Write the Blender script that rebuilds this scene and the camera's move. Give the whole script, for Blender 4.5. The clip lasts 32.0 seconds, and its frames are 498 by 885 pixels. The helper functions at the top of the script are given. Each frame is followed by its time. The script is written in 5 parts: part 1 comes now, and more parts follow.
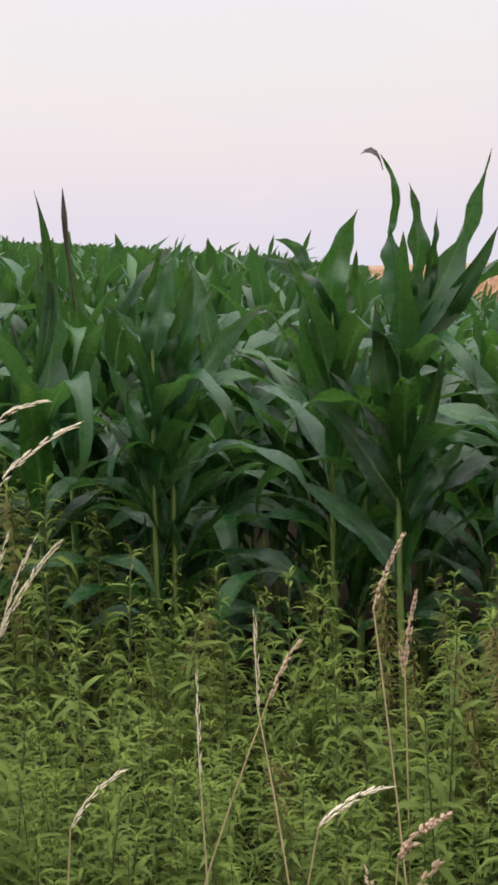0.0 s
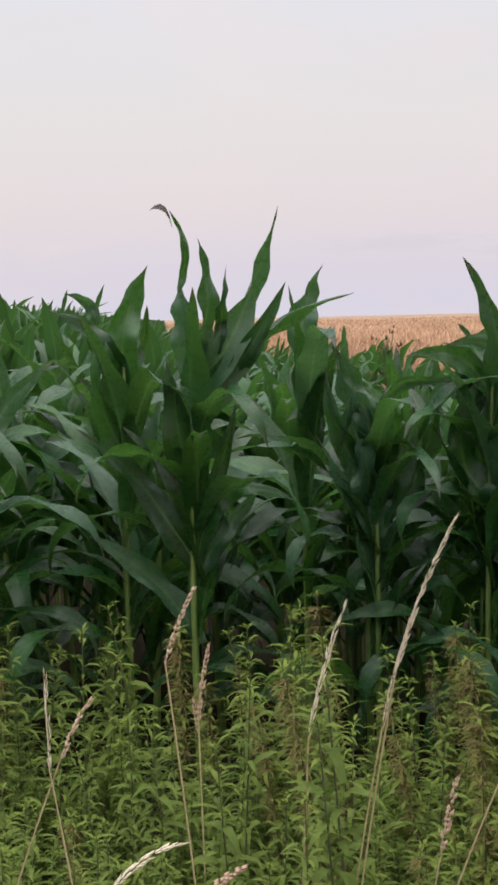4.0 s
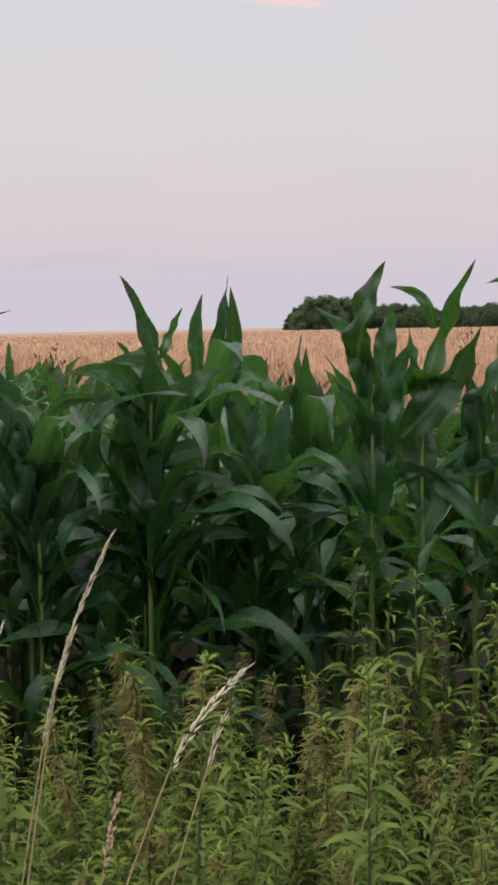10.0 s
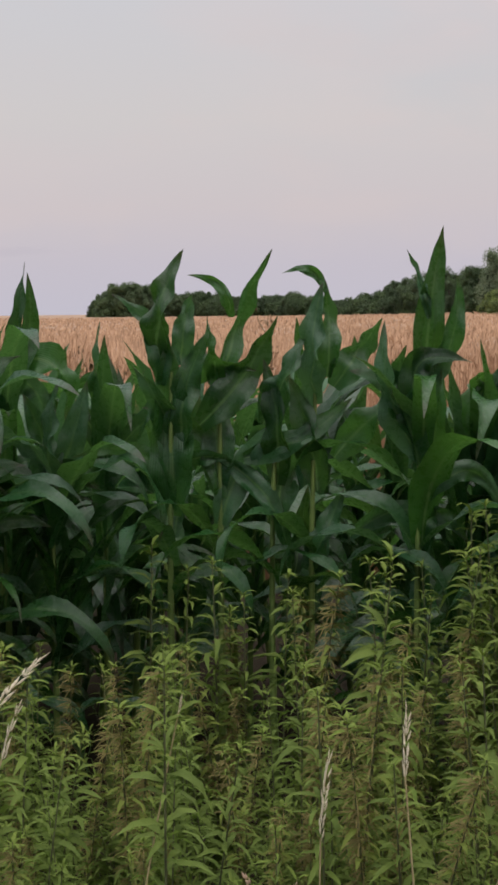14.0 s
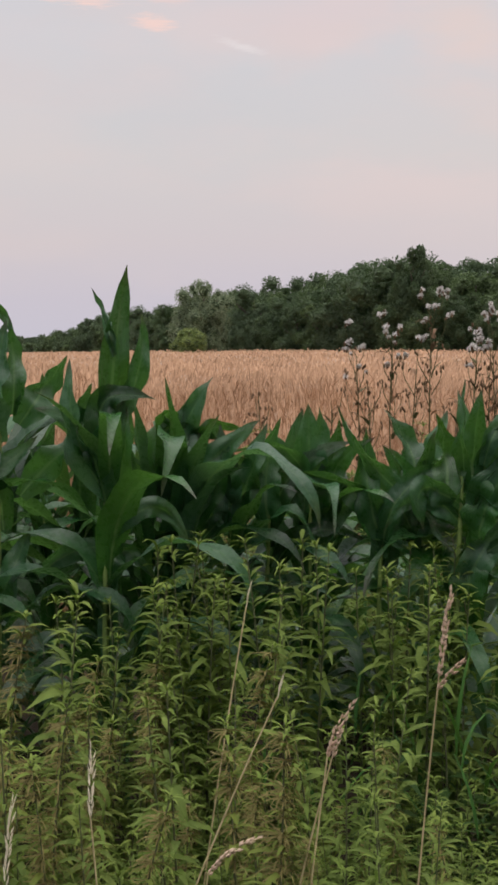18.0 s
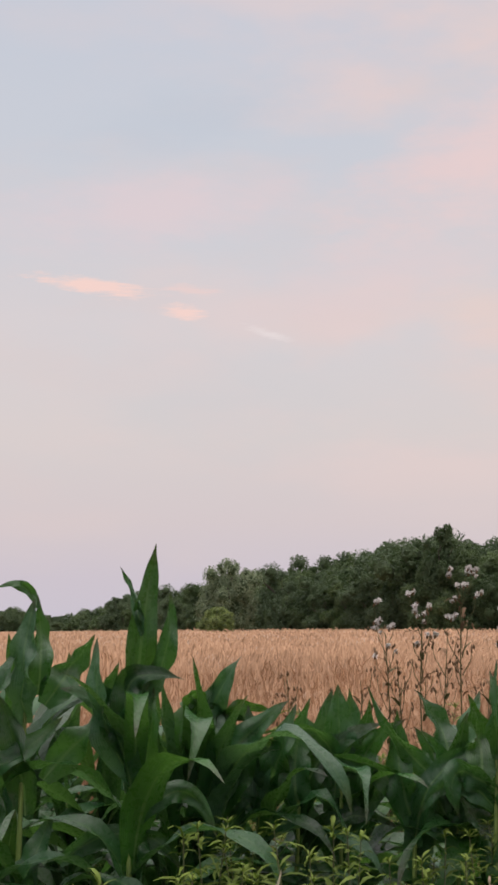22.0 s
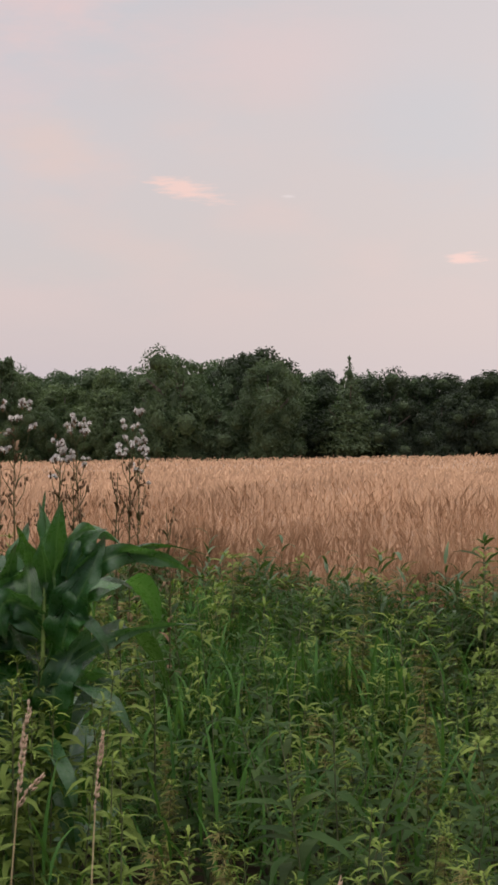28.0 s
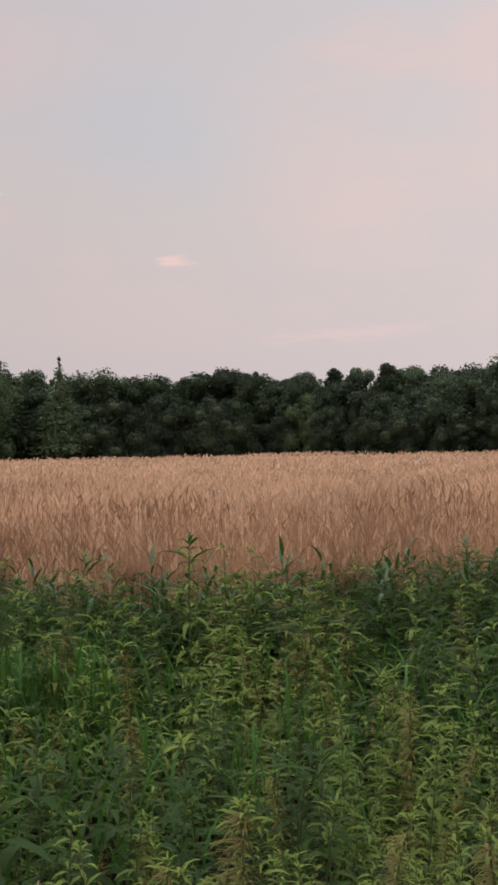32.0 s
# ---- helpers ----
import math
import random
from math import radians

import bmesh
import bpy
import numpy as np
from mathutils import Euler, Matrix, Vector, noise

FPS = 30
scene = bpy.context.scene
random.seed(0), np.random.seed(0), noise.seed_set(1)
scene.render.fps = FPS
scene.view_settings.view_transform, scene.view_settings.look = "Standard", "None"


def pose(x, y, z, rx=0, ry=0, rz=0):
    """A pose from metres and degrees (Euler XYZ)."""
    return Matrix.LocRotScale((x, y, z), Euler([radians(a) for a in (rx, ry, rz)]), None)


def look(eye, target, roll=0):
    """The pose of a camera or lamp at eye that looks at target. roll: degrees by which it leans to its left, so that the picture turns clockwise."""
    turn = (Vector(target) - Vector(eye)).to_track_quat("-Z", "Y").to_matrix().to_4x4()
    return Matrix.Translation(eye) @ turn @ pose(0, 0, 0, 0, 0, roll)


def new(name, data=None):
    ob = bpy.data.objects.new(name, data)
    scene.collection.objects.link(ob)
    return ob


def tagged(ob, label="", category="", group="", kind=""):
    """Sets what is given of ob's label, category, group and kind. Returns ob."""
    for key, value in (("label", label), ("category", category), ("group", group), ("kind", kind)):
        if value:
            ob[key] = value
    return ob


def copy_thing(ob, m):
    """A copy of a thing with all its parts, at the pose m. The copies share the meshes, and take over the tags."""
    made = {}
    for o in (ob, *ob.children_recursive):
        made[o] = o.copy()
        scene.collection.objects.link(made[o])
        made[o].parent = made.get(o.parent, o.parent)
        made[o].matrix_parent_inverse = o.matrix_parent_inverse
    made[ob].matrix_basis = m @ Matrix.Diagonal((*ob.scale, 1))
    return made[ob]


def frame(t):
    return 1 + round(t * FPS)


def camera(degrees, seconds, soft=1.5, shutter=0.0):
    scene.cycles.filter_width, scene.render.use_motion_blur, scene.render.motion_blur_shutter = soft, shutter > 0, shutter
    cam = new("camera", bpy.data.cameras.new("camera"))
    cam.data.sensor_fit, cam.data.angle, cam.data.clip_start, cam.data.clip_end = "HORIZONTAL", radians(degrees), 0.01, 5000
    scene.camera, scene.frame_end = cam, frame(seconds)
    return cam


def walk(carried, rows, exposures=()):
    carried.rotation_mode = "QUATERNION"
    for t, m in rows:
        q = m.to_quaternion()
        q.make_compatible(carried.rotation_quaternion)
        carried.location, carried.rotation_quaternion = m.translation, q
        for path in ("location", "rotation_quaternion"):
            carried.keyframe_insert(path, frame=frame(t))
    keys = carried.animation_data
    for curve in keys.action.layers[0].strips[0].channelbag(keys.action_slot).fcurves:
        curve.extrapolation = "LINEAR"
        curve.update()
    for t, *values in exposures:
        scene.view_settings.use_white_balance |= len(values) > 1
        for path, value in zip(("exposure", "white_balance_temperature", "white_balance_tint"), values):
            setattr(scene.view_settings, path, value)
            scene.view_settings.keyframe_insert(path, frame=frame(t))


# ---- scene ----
# ---------------------------------------------------------------- camera
cam = camera(20.0, 32.0, soft=3.0)
EYE = 1.65      # height of the lens over the ground
REACH = 0.12    # the lens turns on a short arm round the body
# seconds, degrees to the right of the field's normal, degrees up, roll
TURNS = [
    (0, -28.99, -7.27, -1.51),
    (0.5, -27.99, -7.21, -1.79),
    (1, -27.03, -7.04, -1.71),
    (1.5, -25.92, -6.60, -1.53),
    (2, -25.25, -6.66, -1.20),
    (2.5, -23.90, -6.73, -0.92),
    (3, -22.58, -6.46, -0.94),
    (3.5, -21.23, -5.93, -1.07),
    (5.5, -20.23, -4.03, -1.51),
    (6, -19.13, -4.05, -1.49),
    (6.5, -16.73, -4.14, -1.39),
    (7, -15.20, -4.22, -1.30),
    (7.5, -14.09, -4.33, -1.45),
    (8, -12.60, -4.42, -1.23),
    (8.5, -10.86, -4.48, -1.08),
    (9, -9.08, -4.53, -0.96),
    (9.5, -8.00, -4.73, -1.38),
    (10, -7.34, -4.87, -1.17),
    (10.5, -6.41, -4.88, -1.26),
    (11, -5.18, -4.92, -1.20),
    (11.5, -4.21, -4.95, -1.34),
    (12, -3.13, -5.10, -0.97),
    (12.5, -1.90, -5.40, -0.80),
    (13, -1.19, -5.44, -0.71),
    (13.5, -0.46, -5.46, -0.54),
    (14, 0.62, -5.49, -0.56),
    (14.5, 2.74, -5.47, -0.20),
    (16.5, 7.74, -5.56, -0.35),
    (17, 10.30, -4.98, -0.11),
    (17.5, 12.37, -4.71, 0.01),
    (18, 12.99, -4.05, -0.15),
    (18.5, 13.01, -1.20, -0.11),
    (19, 13.05, 1.40, -0.19),
    (19.5, 12.63, 3.07, -0.21),
    (20, 12.15, 4.92, -0.34),
    (20.5, 11.96, 6.33, -0.24),
    (21, 11.97, 7.19, -0.24),
    (21.5, 11.96, 7.24, -0.26),
    (22, 11.90, 7.23, -0.13),
    (22.5, 12.95, 7.22, -0.13),
    (23, 14.49, 6.65, -0.48),
    (23.5, 16.08, 5.56, -0.48),
    (24, 17.33, 4.39, -0.44),
    (24.5, 18.52, 3.34, -0.47),
    (25, 19.75, 2.81, -0.50),
    (25.5, 21.49, 1.84, -0.64),
    (27.5, 27.45, 0.52, -0.88),
    (28, 29.48, 0.30, -0.94),
    (28.5, 31.48, 0.30, -1.18),
    (29, 33.04, 0.25, -1.01),
    (29.5, 33.85, 0.20, -1.01),
    (30, 34.82, 0.18, -0.87),
    (30.5, 36.27, 0.15, -0.91),
    (31, 38.00, 0.12, -0.93),
    (31.5, 39.52, 0.10, -1.02),
    (32, 41.19, 0.14, -1.12),
]


def standing(yaw, pitch, roll):
    a, b = radians(yaw), radians(pitch)
    eye = Vector((REACH * math.sin(a), REACH * math.cos(a), EYE))
    way = Vector((math.sin(a) * math.cos(b), math.cos(a) * math.cos(b), math.sin(b)))
    return look(eye, eye + 2 * way, roll)


walk(cam, [(t, standing(a, b, c)) for t, a, b, c in TURNS],
     exposures=[(0, 0.27, 6500, 10), (1, 0.1, 6500, 10), (2, 0.13, 6500, 10), (6, 0.12, 6500, 10), (7, 0, 6500, 10), (9, -0.03, 6500, 10), (12, -0.12, 6500, 10), (13, -0.12, 6500, 10), (14, -0.23, 6500, 10), (17, -0.22, 6500, 10), (18, -0.15, 6530, 10.45), (19, -0.16, 6700, 13), (21, -0.15, 6700, 13), (25, -0.14, 6700, 13), (28, -0.22, 6700, 13), (30, -0.28, 6700, 13), (31, -0.36, 6650, 12.7), (32, -0.38, 6540, 12.3)])

# ---------------------------------------------------------------- world and sun
SKY_LEVEL = 0.1
sky = bpy.data.worlds.new("evening_sky")
scene.world = sky
sky.use_nodes = True
sn, sl = sky.node_tree.nodes, sky.node_tree.links
sn.clear()


def srgb(r, g, b):
    def lin(v):
        v /= 255.0
        return v / 12.92 if v <= 0.04045 else ((v + 0.055) / 1.055) ** 2.4
    return (lin(r), lin(g), lin(b), 1.0)


class Nodes:
    """Short hand for wiring node trees."""

    def __init__(self, tree):
        self.n, self.l = tree.nodes, tree.links

    def add(self, kind, **values):
        node = self.n.new(kind)
        for k, v in values.items():
            setattr(node, k, v)
        return node

    def put(self, socket, value):
        if isinstance(value, bpy.types.NodeSocket):
            self.l.new(value, socket)
        elif value is not None:
            socket.default_value = value

    def math(self, op, a, b=None, c=None, clamp=False):
        node = self.add("ShaderNodeMath", operation=op, use_clamp=clamp)
        for i, v in enumerate((a, b, c)):
            if v is not None:
                self.put(node.inputs[i], v)
        return node.outputs[0]

    def span(self, v, lo, hi, to_lo=0.0, to_hi=1.0):
        node = self.add("ShaderNodeMapRange", interpolation_type="SMOOTHSTEP")
        self.put(node.inputs[0], v)
        for i, x in enumerate((lo, hi, to_lo, to_hi)):
            node.inputs[i + 1].default_value = x
        return node.outputs[0]

    def mix(self, f, a, b, blend="MIX"):
        node = self.add("ShaderNodeMix", data_type="RGBA", blend_type=blend)
        self.put(node.inputs[0], f)
        self.put(node.inputs[6], a)
        self.put(node.inputs[7], b)
        return node.outputs[2]

    def noise(self, vector, scale, detail=3.0, rough=0.55):
        node = self.add("ShaderNodeTexNoise")
        if vector is not None:
            self.put(node.inputs["Vector"], vector)
        node.inputs["Scale"].default_value = scale
        node.inputs["Detail"].default_value = detail
        node.inputs["Roughness"].default_value = rough
        return node.outputs[0]

    def ramp(self, f, stops):
        node = self.add("ShaderNodeValToRGB")
        self.put(node.inputs[0], f)
        els = node.color_ramp.elements
        while len(els) < len(stops):
            els.new(0.5)
        for e, (p, c) in zip(els, stops):
            e.position, e.color = p, c
        return node.outputs[0]


w = Nodes(sky.node_tree)
way = w.add("ShaderNodeTexCoord").outputs["Generated"]
split = w.add("ShaderNodeSeparateXYZ")
sl.new(way, split.inputs[0])
wx, wy, wz = split.outputs
air = w.add("ShaderNodeTexSky", sky_type="NISHITA", sun_disc=False, sun_elevation=radians(4), sun_rotation=radians(122), air_density=1.0, dust_density=2.0)
clear = w.mix(1.0, air.outputs[0], (SKY_LEVEL, SKY_LEVEL, SKY_LEVEL, 1), "MULTIPLY")
# thin high veil that takes the colours of the dusk: lavender low, rose, then pale grey blue
veil = w.ramp(w.math("MULTIPLY", wz, 2.0, clamp=True), [
    (0.0, srgb(205, 201, 214)), (0.06, srgb(207, 201, 212)), (0.14, srgb(214, 205, 209)), (0.26, srgb(216, 211, 212)),
    (0.42, srgb(214, 213, 218)), (0.66, srgb(203, 210, 221)), (1.0, srgb(196, 206, 222))])
flat = w.add("ShaderNodeMapping")
flat.inputs["Scale"].default_value = (1.0, 1.0, 2.6)
sl.new(way, flat.inputs[0])
east = w.span(wx, 0.02, 0.4)
drift = w.noise(flat.outputs[0], 4.2, 5.0, 0.52)
rose = w.math("MULTIPLY", w.span(drift, 0.44, 0.66), w.math("MULTIPLY", w.span(wz, 0.04, 0.16), w.math("MULTIPLY_ADD", east, 0.75, 0.2)))
tone = w.mix(rose, veil, srgb(233, 212, 210))
soft_band = w.math("MULTIPLY", w.span(w.noise(flat.outputs[0], 9.0, 4.0, 0.5), 0.5, 0.75), 0.3)
tone = w.mix(soft_band, tone, srgb(222, 208, 208))
# drifting rags of cloud that still catch the sun: bearing, height, half length and half depth in degrees, slope, strength
bearing = w.math("MULTIPLY", w.math("ARCTAN2", wx, wy), 57.2958)
height = w.math("MULTIPLY", w.math("ARCSINE", wz), 57.2958)
curl = w.math("SUBTRACT", w.noise(flat.outputs[0], 26.0, 6.0, 0.6), 0.5)
drawn = w.add("ShaderNodeMapping")
drawn.inputs["Scale"].default_value = (1.0, 1.0, 7.0)
sl.new(way, drawn.inputs[0])
fleece = w.math("SUBTRACT", w.noise(drawn.outputs[0], 55.0, 6.0, 0.62), 0.5)

tone = w.mix(w.math("MULTIPLY", w.span(bearing, 14.0, 34.0), 0.5), tone, srgb(218, 205, 202))


def cloud(tone, a, e, long, deep, slope, strength, colour, ragged=1.4, edge=0.85, drawn_out=1.3):
    u = w.math("DIVIDE", w.math("SUBTRACT", bearing, a), long)
    v = w.math("DIVIDE", w.math("SUBTRACT", height, w.math("MULTIPLY_ADD", u, slope * long, e)), deep)
    reach = w.math("SQRT", w.math("ADD", w.math("MULTIPLY", u, u), w.math("MULTIPLY", v, v)))
    reach = w.math("ADD", reach, w.math("ADD", w.math("MULTIPLY", curl, ragged), w.math("MULTIPLY", fleece, ragged * drawn_out)))
    return w.mix(w.math("MULTIPLY", w.span(reach, 1.0, 1.0 - edge), strength), tone, colour)


BLUE = srgb(196, 206, 219)
ROSE, PEACH, PALE = srgb(241, 213, 209), srgb(247, 217, 210), srgb(233, 225, 226)
for a, e, long, deep, slope, strength, colour in (
        (22.0, 18.6, 9.0, 3.4, 0.42, 0.75, srgb(238, 211, 210)), (31.0, 15.5, 9.0, 3.0, -0.1, 0.45, srgb(234, 209, 208)), (21.6, 12.4, 3.4, 2.0, -0.2, 0.6, srgb(235, 211, 204)),
        (8.0, 16.6, 8.5, 2.4, 0.1, 0.75, srgb(227, 211, 216)), (18.0, 14.2, 9.0, 2.6, 0.2, 0.6, srgb(226, 211, 214)), (45.0, 10.0, 6.5, 5.0, -0.2, 0.4, srgb(234, 210, 206)), (24.0, 8.5, 7.0, 1.6, -0.35, 0.35, srgb(233, 210, 205)), (9.5, 20.2, 7.0, 2.0, 0.2, 0.7, BLUE), (37.0, 13.0, 7.0, 4.0, -0.2, 0.6, srgb(204, 209, 216)), (10.0, 9.0, 8.0, 3.5, 0.0, 0.25, srgb(203, 207, 214))):
    tone = cloud(tone, a, e, long, deep, slope, strength, colour, 1.0, 1.0, 0.12)
for a, e, long, deep, slope, strength, colour in (
        (5.4, 13.5, 3.2, 0.42, -0.1, 1.0, PEACH), (9.05, 12.5, 1.1, 0.4, -0.15, 1.0, PEACH), (9.6, 13.4, 1.4, 0.28, -0.1, 0.6, ROSE), (12.8, 11.6, 1.4, 0.25, -0.3, 0.8, PALE),
        (27.1, 10.5, 2.1, 0.5, -0.2, 1.0, PEACH), (31.3, 10.15, 0.4, 0.1, 0.0, 0.8, PALE), (38.4, 7.5, 1.2, 0.32, -0.05, 1.0, PEACH), (-5.6, 12.5, 2.4, 0.4, -0.12, 1.0, ROSE),
        (-21.0, 12.6, 1.9, 0.4, -0.1, 0.8, ROSE), (-26.0, 13.1, 1.0, 0.3, 0.0, 0.6, ROSE), (45.5, 4.5, 4.0, 0.5, 0.05, 0.4, ROSE)):
    tone = cloud(tone, a, e, long, deep, slope, strength, colour)
for a, e, long, deep in ((-9.5, 2.25, 3.6, 0.3), (-15, 2.6, 5.0, 0.4)):
    tone = cloud(tone, a, e, long, deep, 0.02, 0.3, srgb(196, 190, 203))
# the sky brightens towards the afterglow
tone = w.mix(w.span(bearing, 14.0, 66.0), tone, (1.22, 1.21, 1.2, 1), "MULTIPLY")
# away from the afterglow the dusk deepens
tone = w.mix(w.span(wy, 0.1, -0.6, 0.0, 0.75), tone, srgb(132, 140, 160))
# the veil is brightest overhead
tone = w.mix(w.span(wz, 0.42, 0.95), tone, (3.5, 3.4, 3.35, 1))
# the afterglow in the west, behind and to the side of the camera
glow = w.math("MULTIPLY", w.span(w.math("ADD", w.math("MULTIPLY", wx, 0.85), w.math("MULTIPLY", wy, -0.53)), 0.42, 0.95), w.span(wz, 0.75, 0.0))
tone = w.mix(glow, tone, (0.95, 0.8, 0.7, 1))
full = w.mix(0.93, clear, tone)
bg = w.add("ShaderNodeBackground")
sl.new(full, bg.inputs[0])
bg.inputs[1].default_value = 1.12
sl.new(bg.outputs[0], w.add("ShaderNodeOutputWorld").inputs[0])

sun_data = bpy.data.lights.new("low_sun", "SUN")
sun_data.energy, sun_data.angle, sun_data.color = 0.14, radians(40), (1.0, 0.83, 0.7)
sun = new("low_sun", sun_data)
sun.matrix_world = look((42, -26, 11), (0, 0, 0))

# ---------------------------------------------------------------- materials
MATS = {}


def surface(name, dark, light, rough=0.6, scale=8.0, fine=60.0, bump=0.2, per_object=0.0, per_island=0.0, clear_through=0.0, spec=0.5, other=None, vein=False, alt=None, drawn=None, bloom=0.0, sheen_tint=None):
    """A surface with two scales of variation and relief; thin leaves let some light through."""
    if name in MATS:
        return MATS[name]
    m = bpy.data.materials.new(name)
    m.use_nodes = True
    t = Nodes(m.node_tree)
    t.n.clear()
    tc = t.add("ShaderNodeTexCoord")
    at = tc.outputs["Object"]
    if drawn:
        stretch = t.add("ShaderNodeMapping")
        stretch.inputs["Scale"].default_value = drawn
        t.put(stretch.inputs[0], at)
        at = stretch.outputs[0]
    big = t.noise(at, scale, 3.0)
    small = t.noise(at, fine, 4.0, 0.65)
    if vein:
        along = t.add("ShaderNodeMapping")
        along.inputs["Scale"].default_value = (9.0, 1.2, 1.0)
        t.put(along.inputs[0], tc.outputs["UV"])
        streak = t.noise(along.outputs[0], 2.5, 3.0)
        f = t.math("ADD", t.math("MULTIPLY", t.span(streak, 0.3, 0.7), 0.35), t.math("ADD", t.math("MULTIPLY", big, 0.2), t.math("MULTIPLY", small, 0.35)))
    else:
        f = t.math("ADD", t.math("MULTIPLY", t.span(big, 0.3, 0.7), 0.6), t.math("MULTIPLY", small, 0.4))
    if per_object:
        rnd = t.add("ShaderNodeObjectInfo").outputs["Random"]
        f = t.math("ADD", f, t.math("MULTIPLY", t.math("SUBTRACT", rnd, 0.5), per_object), clamp=True)
    if per_island:
        geo = t.add("ShaderNodeNewGeometry").outputs["Random Per Island"]
        f = t.math("ADD", f, t.math("MULTIPLY", t.math("SUBTRACT", geo, 0.5), per_island), clamp=True)
    col = t.mix(f, (*dark, 1), (*light, 1))
    if other:
        geo2 = t.add("ShaderNodeNewGeometry").outputs["Random Per Island"]
        col = t.mix(t.span(geo2, 1 - other[1] * 1.2, 1 - other[1] * 0.8), col, (*other[0], 1))
    if alt:
        pick = t.add("ShaderNodeObjectInfo").outputs["Random"] if per_object else t.add("ShaderNodeNewGeometry").outputs["Random Per Island"]
        pick = t.math("FRACT", t.math("MULTIPLY", pick, 13.7))
        col = t.mix(t.math("MULTIPLY", pick, 0.8), col, (*alt, 1))
    # pale blue-green on some blades paints in the sheen of the sky
    if sheen_tint:
        turn = t.math("FRACT", t.math("MULTIPLY", t.add("ShaderNodeObjectInfo").outputs["Random"], 7.31))
        col = t.mix(t.math("MULTIPLY", t.span(turn, 0.76, 0.86), 0.75), col, (*sheen_tint, 1))
    height = small
    if vein:
        uv = t.add("ShaderNodeSeparateXYZ")
        t.put(uv.inputs[0], tc.outputs["UV"])
        off = t.math("ABSOLUTE", t.math("SUBTRACT", uv.outputs[0], 0.5))
        rib = t.span(off, 0.06, 0.02)
        lines = t.math("SINE", t.math("MULTIPLY", uv.outputs[0], 110.0))
        col = t.mix(t.math("MULTIPLY", t.math("MULTIPLY_ADD", lines, 0.5, 0.5), 0.03), col, (*[v * 1.5 for v in light], 1))
        col = t.mix(t.math("MULTIPLY", rib, t.span(uv.outputs[1], 0.0, 0.8, 0.6, 0.2)), col, (0.15, 0.26, 0.09, 1))
        tip = t.math("MULTIPLY", t.span(uv.outputs[1], 0.86, 1.0), 0.75)
        col = t.mix(tip, col, (0.06, 0.045, 0.035, 1))
        height = t.math("ADD", small, t.math("MULTIPLY", lines, 0.12))
    b = t.add("ShaderNodeBump")
    b.inputs["Strength"].default_value = bump
    b.inputs["Distance"].default_value = 0.01
    t.put(b.inputs["Height"], height)
    p = t.add("ShaderNodeBsdfPrincipled")
    t.put(p.inputs["Base Color"], col)
    t.put(p.inputs["Roughness"], t.math("MULTIPLY_ADD", small, 0.25, rough - 0.12))
    p.inputs["Specular IOR Level"].default_value = spec
    p.inputs["Sheen Weight"].default_value = bloom
    p.inputs["Sheen Roughness"].default_value = 0.35
    t.put(p.inputs["Normal"], b.outputs[0])
    out = t.add("ShaderNodeOutputMaterial")
    if clear_through:
        tr = t.add("ShaderNodeBsdfTranslucent")
        t.put(tr.inputs[0], t.mix(0.35, col, (0.13, 0.26, 0.035, 1)) if light[1] > 1.15 * light[0] else col)
        mx = t.add("ShaderNodeMixShader")
        mx.inputs[0].default_value = clear_through
        t.put(mx.inputs[1], p.outputs[0])
        t.put(mx.inputs[2], tr.outputs[0])
        t.put(out.inputs[0], mx.outputs[0])
    else:
        t.put(out.inputs[0], p.outputs[0])
    MATS[name] = m
    return m


M_SOIL = surface("soil", (0.0154, 0.0119, 0.0084), (0.0385, 0.0294, 0.0196), 0.95, 1.5, 30, 0.8, spec=0.05)
M_CORN = surface("corn_leaf", (0.0045, 0.029, 0.0052), (0.037, 0.138, 0.0185), 0.28, 5, 40, 0.35, per_object=1.0, clear_through=0.38, spec=0.55, bloom=0.0, sheen_tint=(0.045, 0.115, 0.06), vein=True, alt=(0.023, 0.088, 0.031))
# paler copy of M_CORN: skylight on the far tops put into the colour
M_CORN_FAR_LIT = surface("corn_leaf_far_lit", (0.0137, 0.0569, 0.0137), (0.0569, 0.164, 0.0365), 0.44, 5, 40, 0.12, per_island=0.8, clear_through=0.34, spec=0.5, vein=True, alt=(0.028, 0.1, 0.04))
M_STALK = surface("corn_stalk", (0.075, 0.13, 0.03), (0.18, 0.245, 0.06), 0.5, 10, 80, 0.1, per_object=0.5)
M_WITHERED = surface("withered_corn_tip", (0.018, 0.012, 0.009), (0.06, 0.042, 0.03), 0.8, 12, 80, 0.3)
M_DRY = surface("dry_corn_leaf", (0.2, 0.17, 0.09), (0.34, 0.29, 0.16), 0.7, 8, 60, 0.2, clear_through=0.2)
M_NETTLE = surface("nettle_leaf", (0.0848, 0.144, 0.0214), (0.197, 0.283, 0.0508), 0.72, 9, 70, 0.3, per_object=0.5, per_island=0.5, clear_through=0.4, spec=0.25, alt=(0.155, 0.18, 0.05))
M_NETTLE_OLD = surface("nettle_old_leaf", (0.109, 0.126, 0.0263), (0.228, 0.242, 0.0542), 0.75, 9, 70, 0.3, per_object=0.5, per_island=0.4, clear_through=0.4, spec=0.2, alt=(0.16, 0.24, 0.045))
M_NETTLE_TOP = surface("nettle_shoot", (0.109, 0.16, 0.0223), (0.179, 0.234, 0.0446), 0.72, 9, 70, 0.3, per_object=0.4, per_island=0.3, clear_through=0.3, spec=0.25)
